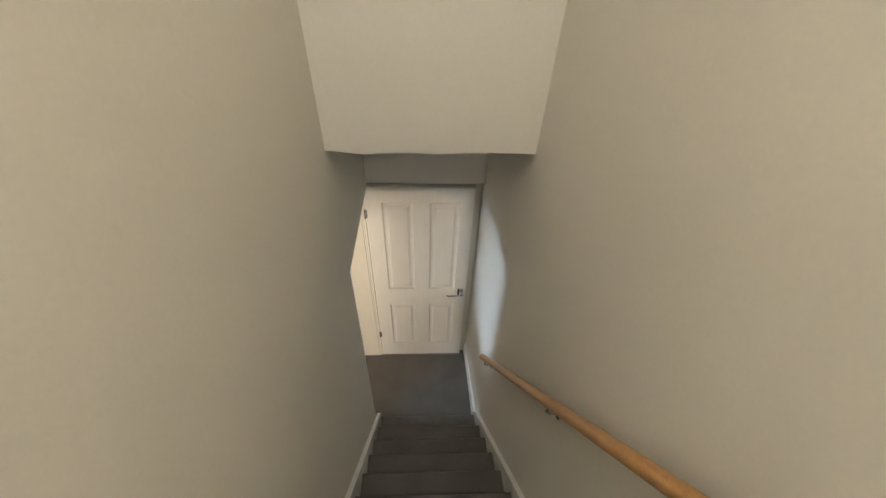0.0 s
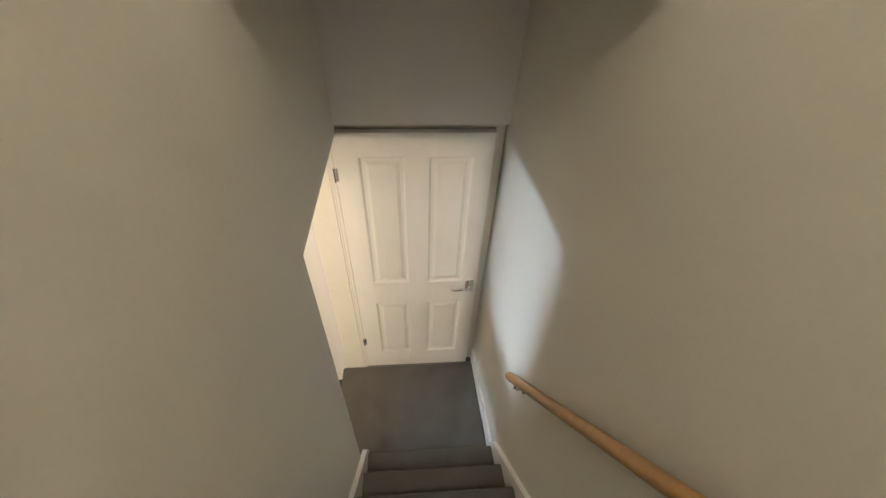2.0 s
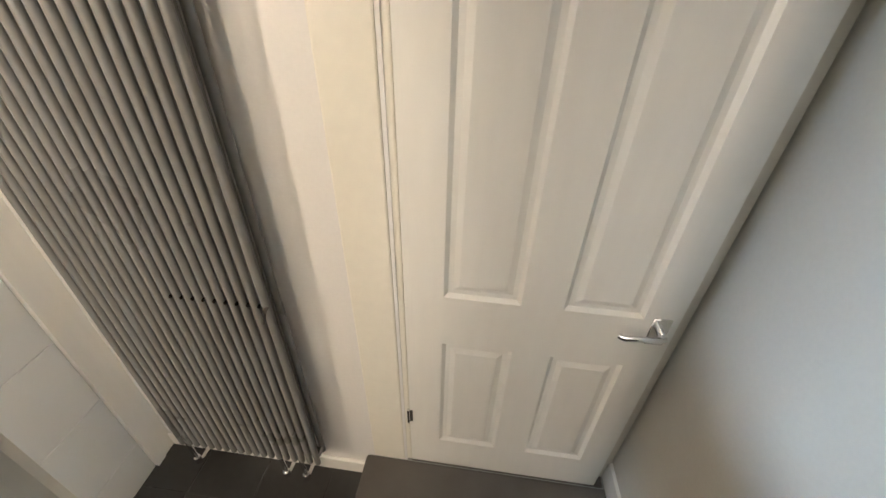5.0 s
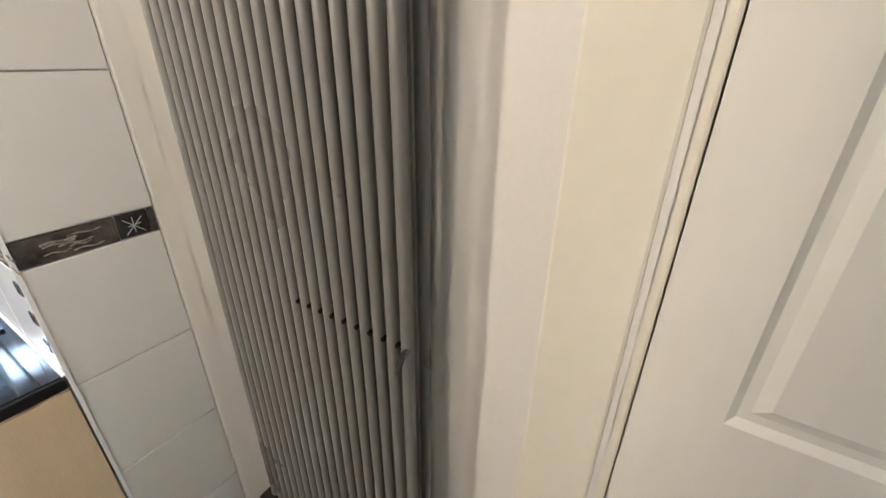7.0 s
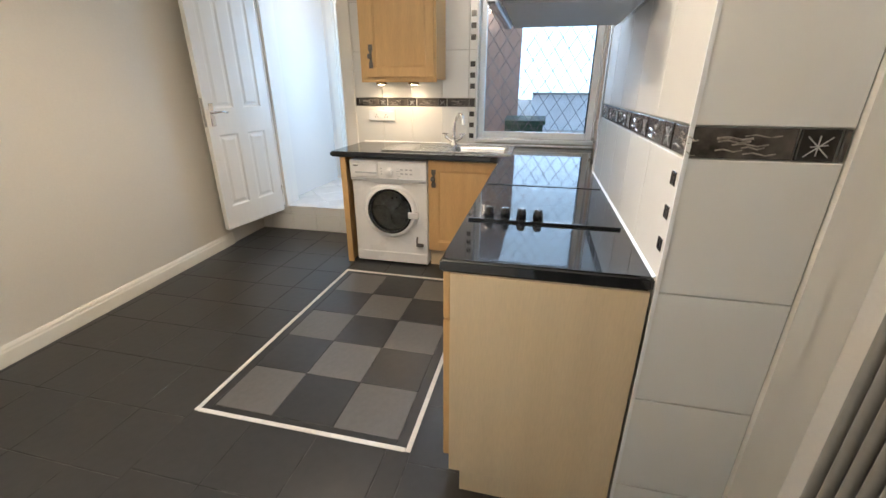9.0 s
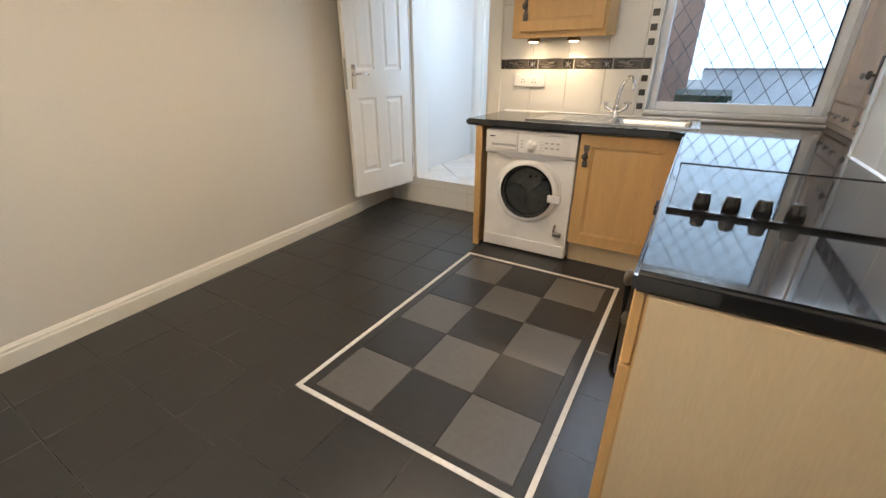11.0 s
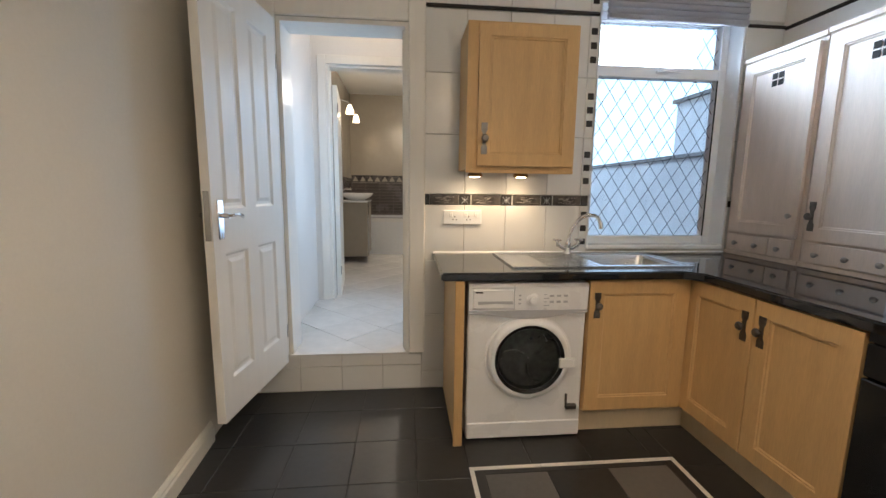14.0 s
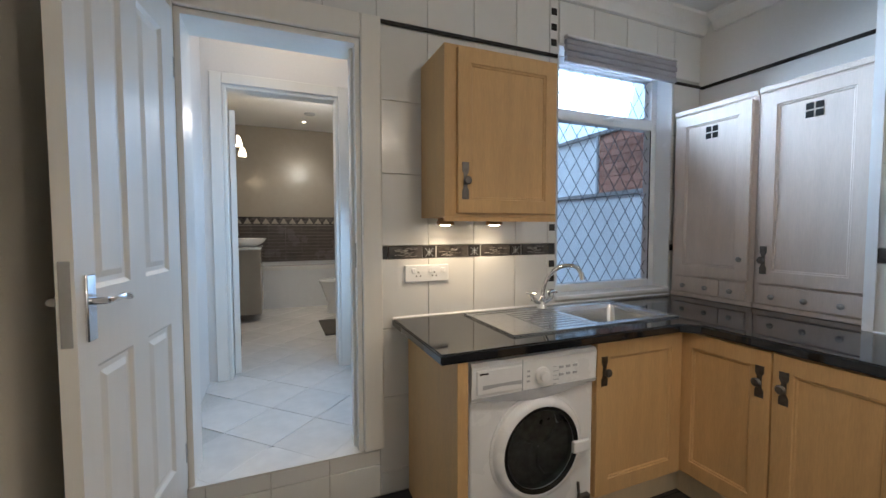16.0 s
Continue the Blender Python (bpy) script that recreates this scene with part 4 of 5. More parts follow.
bent(bm, [(0.07, -0.029, 0.60), (0.14, -0.030, 0.635), (0.24, -0.030, 0.642), (0.38, -0.030, 0.642), (0.48, -0.030, 0.628), (OW - 0.085, -0.029, 0.57)], 0.004)
part("arched_trim", bm, BLACK, od, "glossy black arched trim", smooth=True)
hx = OW - 0.045
bm = bmesh.new()
bent(bm, [(hx, -0.026, 0.27), (hx, -0.055, 0.275), (hx, -0.06, 0.30), (hx, -0.06, 0.60), (hx, -0.055, 0.625), (hx, -0.026, 0.63)], 0.009)
part("handle", bm, BLACK, od, "black upright bar handle", smooth=True)
for x in (hx - 0.075, hx):
    bm = bmesh.new()
    tube(bm, (x, -0.026, 0.645), (x, -0.038, 0.645), 0.007, seg=12)
    part("button", bm, CHROME, od, "small chrome button", smooth=True)

hob = thing("hob", "black ceramic hob with four black control knobs", "hob", pose(-2.122, -0.935, WT))
part("glass", B(0, 0.56, 0.0, 0.50, 0.0005, 0.006, bevel=0.002), HOBGLASS, hob)
part("edge_trim", boxes((0.554, 0.566, -0.003, 0.503, 0.0005, 0.0085)), BLACK, hob)
part("edge_trim", boxes((-0.006, 0.006, -0.003, 0.503, 0.0005, 0.0085)), BLACK, hob)
for k in range(4):
    bm = bmesh.new()
    lathe(bm, [(0.017, 0), (0.0175, 0.006), (0.0145, 0.030), (0.012, 0.034), (0.003, 0.035)], pose(0.517, 0.065 + 0.057 * k, 0.006), seg=18)
    part("control_knob", bm, BLACK, hob, smooth=True)

# ---- sink and tap ----
sink = thing("sink", "stainless steel sink with drainer set in worktop", "sink", pose(-3.09, -1.86, WT))
bm = bmesh.new()
SL, SD = 0.96, 0.47                       # along y, along -x
outer = [(0, 0), (0, SL), (-SD, SL), (-SD, 0)]
b0, b1, bx0, bx1 = 0.49, 0.92, -0.40, -0.05
for r in ((-SD, 0, 0, 0.035), (-SD, 0, b1, SL), (-SD, bx0, b0 - 0.03, b1), (bx1, 0, b0 - 0.03, b1), (bx0, bx1, b0 - 0.03, b0), (-SD, -0.43, 0.035, b0 - 0.03), (-0.03, 0, 0.035, b0 - 0.03)):
    box(bm, *r, 0.0008, 0.006)
part("rim", bm, STEEL, sink)
bm = bmesh.new()


def bowl_ring(ins, z, r):
    """Rounded outline of the bowl, drawn in by ins."""
    ring = []
    for cx, cy, a0 in ((bx1, b1, 0), (bx0, b1, 90), (bx0, b0, 180), (bx1, b0, 270)):
        sx, sy = (-1 if cx == bx1 else 1), (-1 if cy == b1 else 1)
        for k in range(6):
            a = radians(a0 + 18 * k)
            ring.append(bm.verts.new((cx + sx * (ins + r) + r * math.cos(a), cy + sy * (ins + r) + r * math.sin(a), z)))
    return ring


rings = [bowl_ring(*q) for q in ((0, 0.0065, 0.004), (0.004, 0.002, 0.03), (0.008, -0.02, 0.04), (0.018, -0.12, 0.05), (0.026, -0.15, 0.055), (0.045, -0.163, 0.06), (0.10, -0.166, 0.06))]
for a, b in zip(rings, rings[1:]):
    for k in range(24):
        bm.faces.new((a[k], a[(k + 1) % 24], b[(k + 1) % 24], b[k]))
bm.faces.new(rings[-1])
bmesh.ops.recalc_face_normals(bm, faces=bm.faces)
part("bowl", bm, STEEL, sink, "steel sink bowl", smooth=True)
part("raised_edge", boxes((-SD, -SD + 0.012, 0, SL, 0.0061, 0.009), (-0.012, 0, 0, SL, 0.0061, 0.009), (-SD + 0.012, -0.012, 0, 0.012, 0.0061, 0.009), (-SD + 0.012, -0.012, SL - 0.012, SL, 0.0061, 0.009)), STEEL, sink)
part("drainer", B(-0.43, -0.03, 0.035, b0 - 0.03, 0.0008, 0.0035), STEEL, sink)
for k in range(9):
    part("drainer_rib", B(-0.40 + 0.04 * k, -0.40 + 0.04 * k + 0.024, 0.20, b0 - 0.05, 0.0036, 0.0056, bevel=0.0018, seg=2), STEEL, sink)
bm = bmesh.new()
lathe(bm, [(0.03, -0.1655), (0.03, -0.1635), (0.01, -0.164)], pose(-0.22, 0.7, 0), seg=20)
part("waste", bm, CHROME, sink)

tap = thing("tap", "chrome mixer tap with tall swan neck and cross heads", "tap", pose(-3.53, -1.40, WT + 0.006))
bm = bmesh.new()
lathe(bm, [(0.028, 0), (0.026, 0.008), (0.018, 0.02), (0.016, 0.05), (0.02, 0.06), (0.013, 0.07)], seg=20)
bent(bm, [(0, -0.06, 0.055), (0, -0.03, 0.035), (0, 0, 0.03), (0, 0.03, 0.035), (0, 0.06, 0.055)], 0.012)
part("body", bm, CHROME, tap, smooth=True)
pts = [(0.86 * r, 0.5 * r, z) for r, z in ((0, 0.06), (0.006, 0.10), (0.018, 0.14), (0.038, 0.178), (0.065, 0.208), (0.10, 0.232), (0.14, 0.243), (0.175, 0.242), (0.20, 0.228), (0.215, 0.20))]
bm = bmesh.new()
bent(bm, pts, 0.0115, seg=14)
tube(bm, Vector(pts[-1]) + Vector((0, 0, 0.006)), Vector(pts[-1]) + Vector((0.008, 0.002, -0.03)), 0.013, seg=14)
part("spout", bm, CHROME, tap, smooth=True)
for y in (-0.06, 0.06):
    bm = bmesh.new()
    tube(bm, (0, y, 0.045), (0, y * 1.15, 0.08), 0.011, seg=12)
    for a in (0, 90):
        dx, dy = math.cos(radians(a + 30)) * 0.028, math.sin(radians(a + 30)) * 0.028
        tube(bm, (-dx, y * 1.15 - dy, 0.085), (dx, y * 1.15 + dy, 0.085), 0.006, seg=8)
    part("tap_head", bm, CHROME, tap, smooth=True)

# ---- washing machine: front at x = -3.03, centre y = -1.80 ----
wm = thing("washing_machine", "white front-loading washing machine under the worktop", "washing machine", Matrix.Translation((-3.035, -2.09, KF)) @ ROT_E)
W, H = 0.597, 0.828
part("body", B(0, W, 0.0, 0.52, 0.012, H, bevel=0.012, seg=3), APPLIANCE, wm)
part("kick_panel", B(0.004, W - 0.004, -0.006, 0.004, 0.016, 0.10, bevel=0.004), APPLIANCE, wm)
bm = bmesh.new()
prism(bm, [(0.0, H - 0.16), (-0.016, H - 0.15), (-0.02, H - 0.02), (-0.01, H - 0.004), (0.0, H - 0.004)], "x", 0.002, W - 0.002)
part("control_panel", bm, APPLIANCE, wm)
bm = bmesh.new()
prism(bm, [(0.003, 0.686), (0.06, 0.68), (0.2, 0.655), (0.3, 0.648), (0.4, 0.655), (0.54, 0.68), (0.594, 0.686), (0.594, 0.692), (0.003, 0.692)], "y", -0.0215, -0.010)
part("panel_seam", bm, GREYPLASTIC, wm)
part("detergent_drawer", B(0.02, 0.22, -0.025, -0.015, H - 0.125, H - 0.03, bevel=0.004), APPLIANCE, wm)
bm = bmesh.new()
prism(bm, [(0.045, H - 0.088), (0.215, H - 0.088), (0.215, H - 0.104), (0.13, H - 0.099), (0.045, H - 0.104)], "y", -0.0262, -0.0245)
part("drawer_grip", bm, GREYPLASTIC, wm, "grey recessed drawer grip")
part("drawer_seam", B(0.222, 0.2245, -0.0212, -0.018, H - 0.135, H - 0.012), GREYPLASTIC, wm)
for k in range(5):
    part("printed_mark", B(0.37, 0.385 + 0.012 * (k % 2), -0.0215, -0.018, H - 0.060 - 0.018 * k, H - 0.057 - 0.018 * k), GREYPLASTIC, wm)
part("badge", B(0.032, 0.068, -0.0262, -0.024, H - 0.047, H - 0.041), BLACK, wm)
bm = bmesh.new()
lathe(bm, [(0.034, 0), (0.033, 0.012), (0.022, 0.016), (0.02, 0.028), (0.015, 0.03)], Matrix.Translation((0.315, -0.018, H - 0.085)) @ Matrix.Rotation(radians(90), 4, "X"), seg=24)
part("program_dial", bm, APPLIANCE, wm, smooth=True)
for k in range(3):
    for j in range(2):
        part("indicator", B(0.40 + 0.035 * k, 0.42 + 0.035 * k, -0.021, -0.017, H - 0.07 - 0.03 * j, H - 0.06 - 0.03 * j), GREYPLASTIC, wm)
for k in range(3):
    part("button", B(0.245, 0.257, -0.021, -0.017, H - 0.065 - 0.02 * k, H - 0.058 - 0.02 * k), GREYPLASTIC, wm)
FW = Matrix.Translation((0.308, 0.0, 0.444)) @ Matrix.Rotation(radians(90), 4, "X")
bm = bmesh.new()
lathe(bm, [(0.222, 0.0), (0.222, 0.006), (0.212, 0.010), (0.207, 0.022), (0.197, 0.034), (0.178, 0.038), (0.160, 0.030), (0.158, 0.004)], FW, seg=48, caps=False)
pd = part("porthole_door", bm, APPLIANCE, wm, "white porthole door ring", smooth=True)
bm = bmesh.new()
lathe(bm, [(0.163, 0.022), (0.159, 0.032), (0.13, 0.024), (0.09, 0.016), (0.04, 0.012), (0.005, 0.011)], FW, seg=48, caps=False)
part("door_glass", bm, THINGLASS, pd, "dark bowl-shaped door glass", smooth=True)
bm = bmesh.new()
lathe(bm, [(0.176, 0.0375), (0.176, 0.0395), (0.160, 0.034), (0.159, 0.03)], FW, seg=48, caps=False)
part("door_seal", bm, BLACK, pd, smooth=True)
# Shallow dish on the solid body; dark colour stands in for the drum's depth.
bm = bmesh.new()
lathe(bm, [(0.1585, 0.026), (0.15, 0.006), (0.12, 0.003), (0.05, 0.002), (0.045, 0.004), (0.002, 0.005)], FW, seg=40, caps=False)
dm = part("drum", bm, STEEL_SHADED, pd, "shallow steel drum behind the glass, its shade in the colour", smooth=True)
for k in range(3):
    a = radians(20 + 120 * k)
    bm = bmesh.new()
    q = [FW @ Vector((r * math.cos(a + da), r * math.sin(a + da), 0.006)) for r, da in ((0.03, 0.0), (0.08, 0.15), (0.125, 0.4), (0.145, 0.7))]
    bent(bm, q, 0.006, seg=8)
    part("paddle", bm, STEEL_SHADED, pd, smooth=True)
part("door_catch", B(0.455, 0.54, -0.05, -0.03, 0.40, 0.45, bevel=0.006, seg=2), APPLIANCE, pd)
bm = bmesh.new()
bent(bm, [(0.515, -0.008, 0.245), (0.512, -0.016, 0.21), (0.512, -0.02, 0.195)], 0.006)
box(bm, 0.508, 0.565, -0.03, -0.008, 0.17, 0.195, bevel=0.004)
part("hose_clip", bm, PEWTER, wm, "dark clip hanging on the front")
for x in (0.05, 0.55):
    bm = bmesh.new()
    tube(bm, (x, 0.05, 0.0), (x, 0.05, 0.014), 0.02)
    part("foot", bm, BLACK, wm)

# ---- wall cupboard over the sink ----
wc = thing("wall_cupboard", "beech wall cupboard with framed door above worktop", "cabinet", Matrix.Translation((-3.312, -2.072, 1.22)) @ ROT_E)
CW, CH = 0.585, 0.735
part("body", B(0, CW, 0.0, 0.299, 0, CH), BEECH, wc)
part("light_pelmet", B(0.0, CW, -0.002, 0.016, -0.02, -0.001), BEECH, wc)
d = shaker_door("door", CW - 0.07, CH - 0.03, wc, pose(0.055, 0, 0.015), BEECH, rail=0.06)
pewter_pull(d, 0.035, 0.14, 0.16)
for y in (-1.99, -1.72):
    sp = thing("downlight", "small lit halogen spot under the wall cupboard", "light", pose(-3.50, y, 1.179), group="cupboard spots")
    bm = bmesh.new()
    lathe(bm, [(0.036, 0.0405), (0.036, 0.03), (0.043, 0.018), (0.043, 0.008), (0.037, 0.006), (0.035, 0.012)], seg=24)
    part("housing", bm, BRONZE, sp, smooth=True)
    bm = bmesh.new()
    lathe(bm, [(0.034, 0.013), (0.028, 0.006), (0.016, 0.002), (0.002, 0.001)], seg=20)
    part("bulb", bm, BULB, sp)
    lamp("spot_lamp", "SPOT", 3.2, look((-3.50, y, 1.168), (-3.51, y, 0.7)), TUNGSTEN, 0.012, spot=140)

# ---- dresser cupboards in the alcove ----
def dresser(label, x0, w, z1, groups, hinge):
    u = thing("dresser_cupboard", label, "cabinet", pose(x0, -0.295, WT), group="alcove cupboards")
    h = z1 - WT
    part("body", B(0, w, 0.001, 0.235, 0.001, h), BEECH_PALE, u)
    part("base_rail", B(0, w, -0.012, 0.0, 0.001, 0.028, bevel=0.003), BEECH_PALE, u)
    part("cornice", B(0, w, -0.012, 0.0, h - 0.03, h, bevel=0.004), BEECH_PALE, u)
    dz0 = 0.145
    d = shaker_door("door", w - 0.05, h - dz0 - 0.045, u, pose(0.025, 0, dz0), BEECH_PALE, rail=0.065)
    hh = h - dz0 - 0.045
    for i in (0, 1):
        for j in (0, 1):
            # Thin plate on the panel, no hole cut; the shade is its black colour.
            part("cutout", B((w - 0.05) / 2 - 0.036 + 0.04 * i, (w - 0.05) / 2 - 0.004 + 0.04 * i, -0.0125, -0.0108, 0.841 + 0.04 * j, 0.873 + 0.04 * j), DARKHOLE, d, "dark square plate, the shade of a cut-out")
    x = 0.03
    for n in groups:
        dw = (w - 0.06) * n / sum(groups) - 0.004
        dr = part("drawer", B(x, x + dw, -0.018, 0.0, 0.034, dz0 - 0.012, bevel=0.002), BEECH_PALE, u)
        for k in range(n):
            kx = x + dw * (k + 0.5) / n
            knob(dr, kx, 0.077, -0.018)
        x += dw + 0.004
    return u, d, w, hh


u, d, w, hh = dresser("limed beech dresser cupboard beside the window, small drawers below", -3.605, 0.50, 1.92, (2, 1), "l")
knob(d, w - 0.085, 0.12)
u, d, w, hh = dresser("taller limed beech dresser cupboard with drawers beside the tiles", -3.10, 0.495, 1.925, (3,), "r")
pewter_pull(d, 0.026, 0.125, 0.15)

# ---- socket ----
so = thing("wall_socket", "white double switched socket on wall tiles", "socket", pose(XW, -2.16, 0.90))
part("plate", B(0, 0.011, 0, 0.235, 0, 0.086, bevel=0.004, seg=2), UPVC, so)
for y in (0.035, 0.125, 0.19):
    part("rocker", B(0.011, 0.016, y, y + 0.022, 0.045, 0.07, bevel=0.002), UPVC, so)
for y in (0.07, 0.155):
    for p in ((y, 0.048), (y - 0.011, 0.03), (y + 0.011, 0.03)):
        # Plate on the socket face, coloured as the shade inside a pin hole.
        part("pin_hole", B(0.011, 0.0116, p[0] - 0.003, p[0] + 0.003, p[1] - 0.004, p[1] + 0.004), DARKHOLE, so)

# ---- extractor hood on the chimney breast ----
hood = thing("extractor_hood", "grey steel extractor hood over the hob", "hood", pose(-2.21, YB - 0.009, 1.375))
part("canopy", B(0.0, 0.6, -0.46, 0.0, 0.03, 0.13, bevel=0.006), STEEL, hood)
part("visor", B(0.0, 0.6, -0.49, -0.455, 0.02, 0.10, bevel=0.006), STEEL, hood)
part("filter", B(0.03, 0.57, -0.44, -0.03, 0.022, 0.03), GREYPLASTIC, hood)

# ---- radiator ----
rad = thing("radiator", "tall grey vertical column radiator on the wall", "radiator", pose(-0.945, 0, KF))
N, P = 19, 0.0325
for row, y in ((0, -0.115), (1, -0.062)):
    for k in range(N):
        bm = bmesh.new()
        x = k * P + (0.0 if row == 0 else 0.0)
        tube(bm, (x, y, 0.265), (x, y, 2.10), 0.0116, seg=12)
        bmesh.ops.create_uvsphere(bm, u_segments=12, v_segments=6, radius=0.0116, matrix=pose(x, y, 0.265))
        part("column", bm, RADIATOR, rad, smooth=True)
for z in (0.30, 2.06):
    bm = bmesh.new()
    tube(bm, (-0.01, -0.088, z), (N * P - 0.025, -0.088, z), 0.018, seg=12)
    part("header", bm, RADIATOR, rad, smooth=True)
bm = bmesh.new()
for k in range(N - 9, N):
    part("spacer_clip", B(k * P - 0.0185, k * P - 0.0125, -0.127, -0.116, 1.140, 1.147), BLACK, rad, "small dark spacer clip")
bm = bmesh.new()
tube(bm, ((N - 1) * P + 0.005, -0.12, 1.14), ((N - 1) * P + 0.005, -0.138, 1.14), 0.006, seg=10)
bent(bm, [((N - 1) * P + 0.005, -0.134, 1.135), ((N - 1) * P + 0.0, -0.138, 1.115), ((N - 1) * P - 0.006, -0.138, 1.095)], 0.004)
part("bleed_key", bm, PEWTER, rad, "dark metal bleed key", smooth=True)
for x in (-0.02, 0.40, 0.49):
    bm = bmesh.new()
    bent(bm, [(x, -0.09, 0.30 if x < 0 else 0.26), (x, -0.09, 0.05), (x, -0.06, 0.04), (x, -0.014, 0.04)], 0.009)
    tube(bm, (x, -0.09, 0.05), (x, -0.09, 0.085), 0.014, seg=12)
    part("valve", bm, CHROME, rad, "chrome radiator valve", smooth=True)

# ---- bathroom beyond ----
bath = thing("bathtub", "white bath with curved front panel", "bathtub", pose(-7.75, -3.345, LF))
bm = bmesh.new()
N2 = 16
front = [(0.05 + 0.10 * math.sin(math.pi * k / N2), 2.0 * k / N2) for k in range(N2 + 1)]
prism(bm, [(-0.83, 0)] + front + [(-0.83, 2.0)], "z", 0.0, 0.52)
part("front_panel", bm, UPVC, bath, "white curved bath panel")
bm = bmesh.new()
front2 = [(x + 0.025, y) for x, y in front]
prism(bm, [(-0.838, 0)] + front2 + [(-0.838, 2.0)], "z", 0.521, 0.575)
part("rim", bm, WHITECERAMIC, bath)
bm = bmesh.new()
prism(bm, [(-0.7, 0.1), (-0.1, 0.1), (-0.05, 1.0), (-0.1, 1.9), (-0.7, 1.9)], "z", 0.5755, 0.578)
part("well", bm, GREYPLASTIC, bath)
# mosaic band and border behind the bath
mz = structure("mosaic_band", B(-8.599, -8.592, -3.345, -1.36, LF + 0.5, 1.232), MOSAICGROUT, "dark brown mosaic tiles above the bath", "tiles")
for k in range(8):
    for j in range(11):
        part("tile", B(-8.5915, -8.588, -3.34 + 0.246 * k, -3.34 + 0.246 * k + 0.242, 1.228 - 0.054 * (j + 1), 1.228 - 0.054 * j - 0.005), MOSAIC, mz)
mb = structure("mosaic_border", B(-8.599, -8.589, -3.345, -1.36, 1.235, 1.36), DECORPALE, "patterned border tile above mosaic", "tiles")
for k in range(15):
    bm = bmesh.new()
    y0 = -3.33 + 0.13 * k
    prism(bm, [(y0, 1.253), (y0 + 0.11, 1.253), (y0 + 0.055, 1.34)], "x", -8.5885, -8.586)
    part("triangle_inlay", bm, TAUPE, mb)
structure("mosaic_side", B(-8.585, -5.9, -3.349, -3.342, 0.95, 1.30), MOSAIC, "dark mosaic splashback on the side wall", "tiles")
van = thing("vanity_unit", "taupe wall-hung vanity unit with white basin", "vanity unit", pose(-7.5, -3.345, LF))
part("cabinet", B(0, 0.68, 0.0, 0.43, 0.09, 0.845, bevel=0.006), TAUPE, van)
bm = bmesh.new()
lathe(bm, [(0.12, 0.0), (0.20, 0.05), (0.235, 0.10), (0.225, 0.10), (0.18, 0.05), (0.05, 0.03)], pose(0.36, 0.26, 0.872), seg=28)
part("basin", bm, WHITECERAMIC, van, "white bowl basin", smooth=True)
part("top", B(-0.005, 0.705, 0.0, 0.44, 0.846, 0.87, bevel=0.004), WHITECERAMIC, van)
bm = bmesh.new()
bent(bm, [(0.5, 0.07, 0.87), (0.5, 0.07, 1.0), (0.5, 0.11, 1.035), (0.5, 0.2, 1.02)], 0.014)
part("tap", bm, CHROME, van, "chrome basin tap", smooth=True)
mir = thing("wall_mirror", "arched mirror with lit glass shade beside it", "mirror", pose(-7.45, -3.348, 1.40))
bm = bmesh.new()
arc = [(0.0, 0.0), (0.6, 0.0), (0.6, 0.62)] + [(0.3 + 0.3 * math.cos(radians(a)), 0.62 + 0.16 * math.sin(radians(a))) for a in range(20, 180, 20)] + [(0.0, 0.62)]
prism(bm, arc, "y", 0.0, 0.02)
part("frame", bm, PEWTER, mir)
bm = bmesh.new()
prism(bm, [(0.3 + (u - 0.3) * 0.93, 0.39 + (v - 0.39) * 0.94) for u, v in arc], "y", 0.0205, 0.022)
part("glass", bm, MIRROR, mir)
wl = thing("wall_light", "small wall light with frosted glass shade, lit", "light", pose(-6.80, -3.35, 2.19))
bm = bmesh.new()
bent(bm, [(0, 0.0, 0.05), (0, 0.12, 0.08), (0, 0.21, 0.05), (0, 0.23, 0.02)], 0.008)
part("arm", bm, CHROME, wl, smooth=True)
bm = bmesh.new()
lathe(bm, [(0.02, 0.02), (0.03, 0.0), (0.045, -0.05), (0.05, -0.09), (0.03, -0.09)], pose(0, 0.23, 0), seg=20)
part("shade", bm, BULB_SOFT, wl, "lit frosted glass shade", smooth=True)
wl["group"] = "mirror lights"
copy_thing(wl, pose(-7.5, -3.35, 2.19))
lamp("wall_light_lamp", "POINT", 6, pose(-6.80, -3.12, 2.05), TUNGSTEN, 0.04)
dl = thing("ceiling_spot", "lit recessed spot in the bathroom ceiling", "light", pose(-8.05, -2.33, 2.748))
bm = bmesh.new()
lathe(bm, [(0.045, 0.0), (0.045, -0.006), (0.032, -0.008), (0.03, -0.002)], seg=24)
part("ring", bm, CHROME, dl)
bm = bmesh.new()
lathe(bm, [(0.029, -0.002), (0.027, -0.006), (0.002, -0.007)], seg=20)
part("bulb", bm, BULB, dl)
lamp("ceiling_spot_lamp", "SPOT", 30, look((-8.05, -2.33, 2.73), (-8.45, -2.35, 1.2)), WARM, 0.02, spot=90)
ve = thing("ceiling_vent", "round extractor grille in bathroom ceiling", "vent", pose(-7.6, -2.28, 2.749))
bm = bmesh.new()
lathe(bm, [(0.075, 0.0), (0.075, -0.012), (0.055, -0.018), (0.004, -0.018)], seg=24)
part("grille", bm, GREYPLASTIC, ve)
wcp = thing("toilet", "white ceramic toilet beside the bath", "toilet", pose(-7.1, -1.75, LF))
bm = bmesh.new()
lathe(bm, [(0.12, 0.0), (0.11, 0.12), (0.17, 0.34), (0.19, 0.40)], Matrix.Translation((0, -0.25, 0)) @ Matrix.Diagonal((0.95, 1.25, 1, 1)), seg=24)
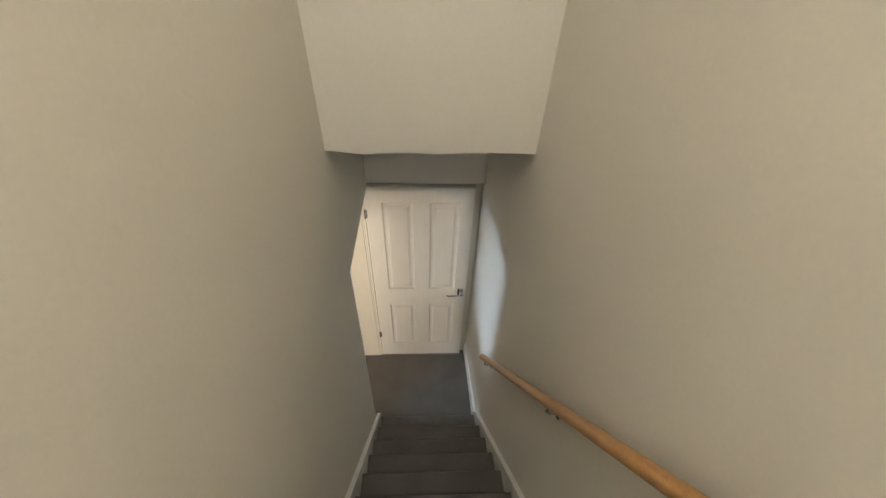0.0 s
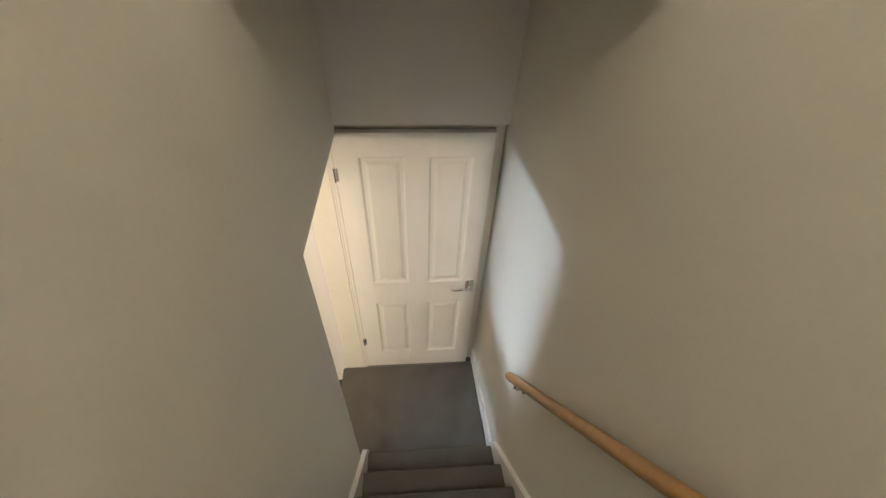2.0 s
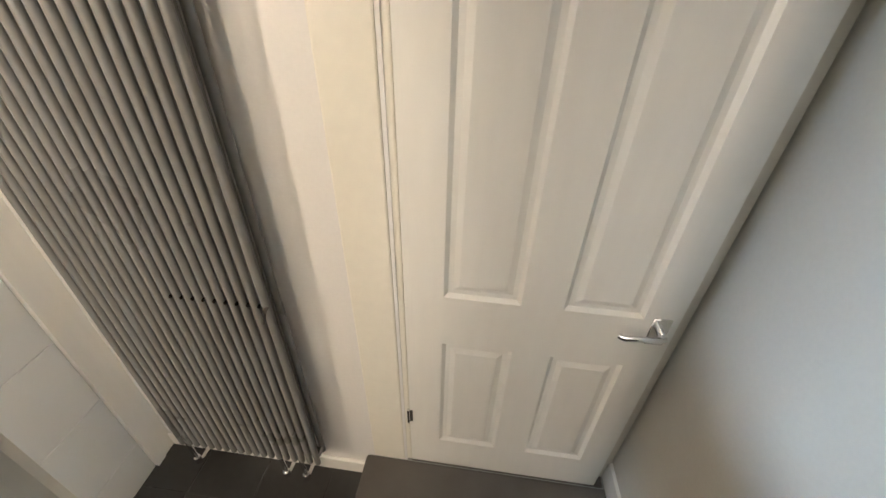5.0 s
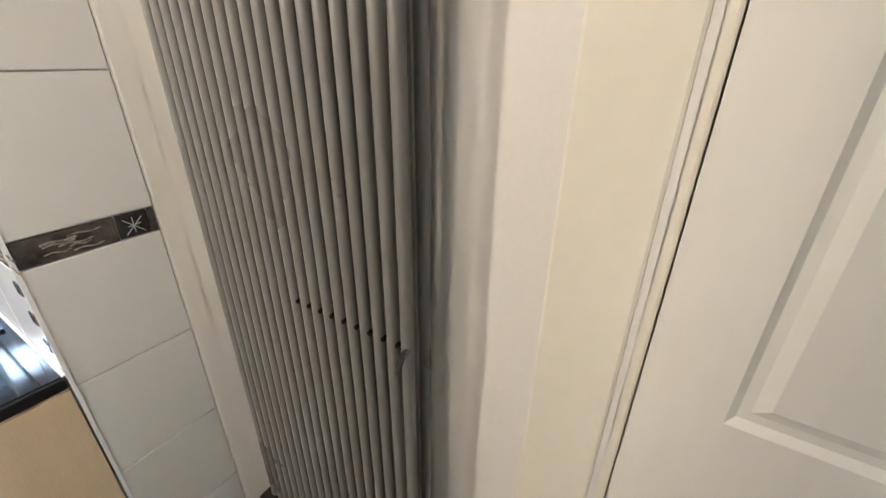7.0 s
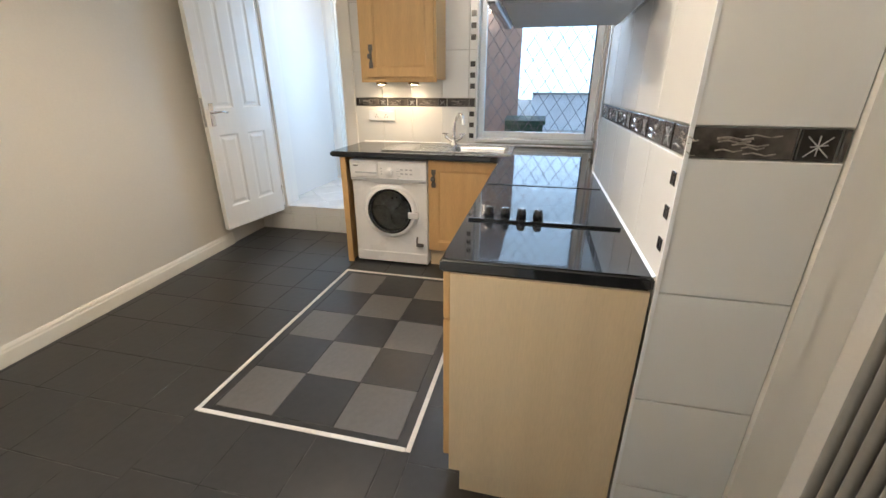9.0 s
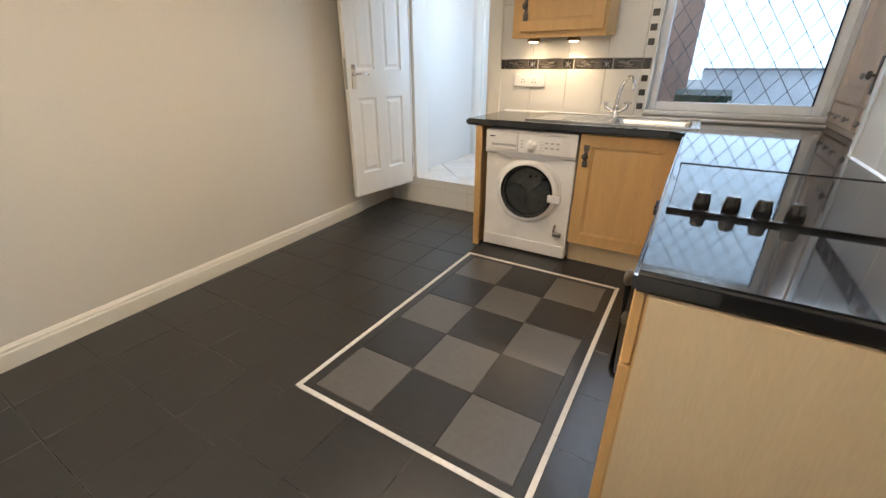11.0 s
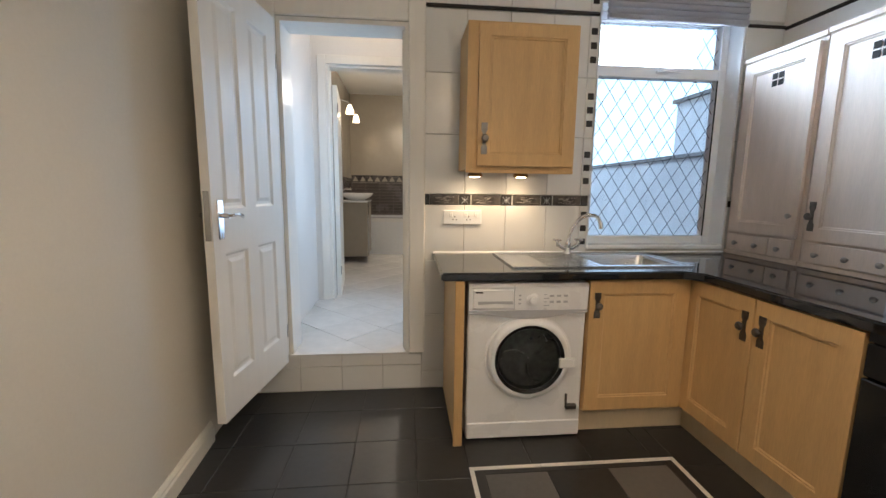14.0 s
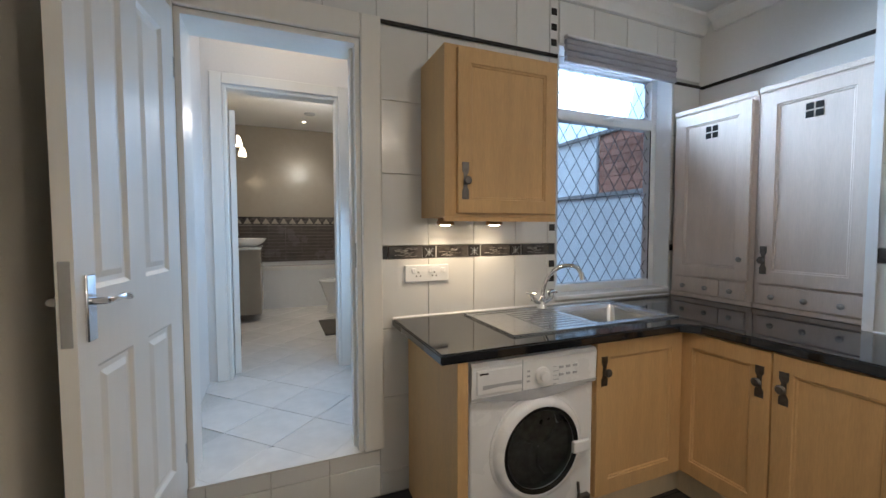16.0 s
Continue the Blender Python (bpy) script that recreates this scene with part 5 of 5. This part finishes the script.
part("pan", bm, WHITECERAMIC, wcp, smooth=True)
bm = bmesh.new()
lathe(bm, [(0.195, 0.401), (0.2, 0.415), (0.18, 0.43), (0.01, 0.432)], Matrix.Translation((0, -0.25, 0)) @ Matrix.Diagonal((0.95, 1.25, 1, 1)), seg=24)
part("seat_lid", bm, WHITECERAMIC, wcp, smooth=True)
part("cistern", B(-0.19, 0.19, 0.0, 0.18, 0.40, 0.78, bevel=0.02, seg=2), WHITECERAMIC, wcp)
bm = bmesh.new()
prism(bm, [(-6.6, -2.3), (-5.9, -2.3), (-5.9, -1.9), (-6.6, -1.9)], "z", LF + 0.001, LF + 0.014)
tagged(part("bath_mat", bm, CARPET), "dark bath mat on the bathroom floor", "mat")
d3 = thing("door_3", "white panel door, open into the bathroom", "door", pose(LX - 0.125, BY0 + 0.03, LF, 0, 0, 180) @ pose(0, 0, 0, 0, 0, 6), kind="structure")
part("door_leaf", panel_door(0.72, 1.95, 0, GLOSS), GLOSS, d3)
for z in (0.25, 1.75):
    part("hinge", B(-0.012, 0.004, -0.046, -0.04, z - 0.04, z + 0.04), PEWTER, d3, "dark hinge")

# ---- outside the window ----
SKY = glow("bright_hazy_sky", (0.62, 0.82, 1.0), 1.25)
bm = bmesh.new()
sky_low, sky_high = ([bm.verts.new((-4 + 58 * math.cos(a), 58 * math.sin(a), z)) for a in (radians(90 + 7.5 * k) for k in range(25))] for z in (-0.5, 40))
for k in range(24):
    bm.faces.new((sky_low[k], sky_low[k + 1], sky_high[k + 1], sky_high[k]))
structure("backdrop", bm, SKY, "bright hazy sky beyond the yard", "sky")
GZ = -0.25
structure("ground", B(-60, -3.85, -60, 60, GZ - 0.2, GZ), CONCRETE, "grey concrete yard outside", "ground")
yw = thing("yard_wall", "white rendered yard wall with grey coping", "wall", pose(0, 2.2, GZ))
part("render", B(-18, -3.9, 0, 0.2, 0, 1.93), RENDERWALL, yw)
part("coping", B(-18, -3.9, -0.05, 0.25, 1.932, 2.0, bevel=0.01), CONCRETE, yw)
ew = thing("yard_end_wall", "white rendered wall closing the yard", "wall", pose(-16, 0, GZ))
part("render", B(-0.2, 0, -1.1, 2.1, 0, 1.2), RENDERWALL, ew)
part("coping", B(-0.25, 0.05, -1.1, 2.1, 1.202, 1.27, bevel=0.01), CONCRETE, ew)
house = thing("neighbour_house", "neighbouring house, part rendered, part hung with clay tiles", "house", pose(-10.5, 6.0, GZ))
part("rendered_wall", B(-2.9, -0.4, 0, 5, 0, 4.1), RENDERWALL, house)
part("brick_wall", B(-0.398, 7.0, 0.02, 5, 0, 4.1), BRICK, house)
bm = bmesh.new()
prism(bm, [(-0.12, 4.102), (-0.12, 4.2), (2.6, 4.6), (5.1, 4.2), (5.1, 4.102)], "x", -3.0, 7.1)
part("roof", bm, CONCRETE, house, "grey low roof edge")
for r in range(13):
    z0 = 1.55 + r * 0.19
    bm = bmesh.new()
    prism(bm, [(0.018, z0), (-0.035, z0), (-0.012, z0 + 0.2), (0.018, z0 + 0.2)], "x", -0.39 + 0.015 * (r % 2), 7.0)
    part("tile_course", bm, ROOFTILE, house)
bm = bmesh.new()
tube(bm, (-0.42, -0.06, 0), (-0.42, -0.06, 4.1), 0.04, seg=10)
part("downpipe", bm, GREYPLASTIC, house, "grey rainwater pipe", smooth=True)
annex = thing("rear_annex", "red brick outer wall of the rear annex", "building", pose(0, 0, GZ))
part("wall", B(-8.9, X0 - 0.002, -1.199, -1.30, 0, 3.15), BRICK, annex)

bin_ = thing("wheelie_bin", "dark green plastic wheelie bin in the yard", "bin", pose(-6.3, -0.95, GZ))
bm = bmesh.new()
prism(bm, [(-0.22, 0.06), (0.22, 0.06), (0.28, 0.95), (-0.28, 0.95)], "y", -0.26, 0.26)
GREENBIN = mat("green_plastic", (0.03, 0.10, 0.06), 0.45, vary=0.1, bump=0.02)
part("body", bm, GREENBIN, bin_)
bm = bmesh.new()
prism(bm, [(-0.31, 0.952), (0.31, 0.952), (0.29, 1.0), (0.0, 1.05), (-0.29, 1.0)], "y", -0.29, 0.29)
part("lid", bm, GREENBIN, bin_)
for y in (-0.29, 0.27):
    bm = bmesh.new()
    tube(bm, (-0.2, y, 0.1), (-0.2, y + 0.03, 0.1), 0.1, seg=20)
    part("wheel", bm, BLACK, bin_, "black rubber wheel")

# ---- tiles, piece by piece ----
lay_floor()
lay_walls()
lay_lobby()
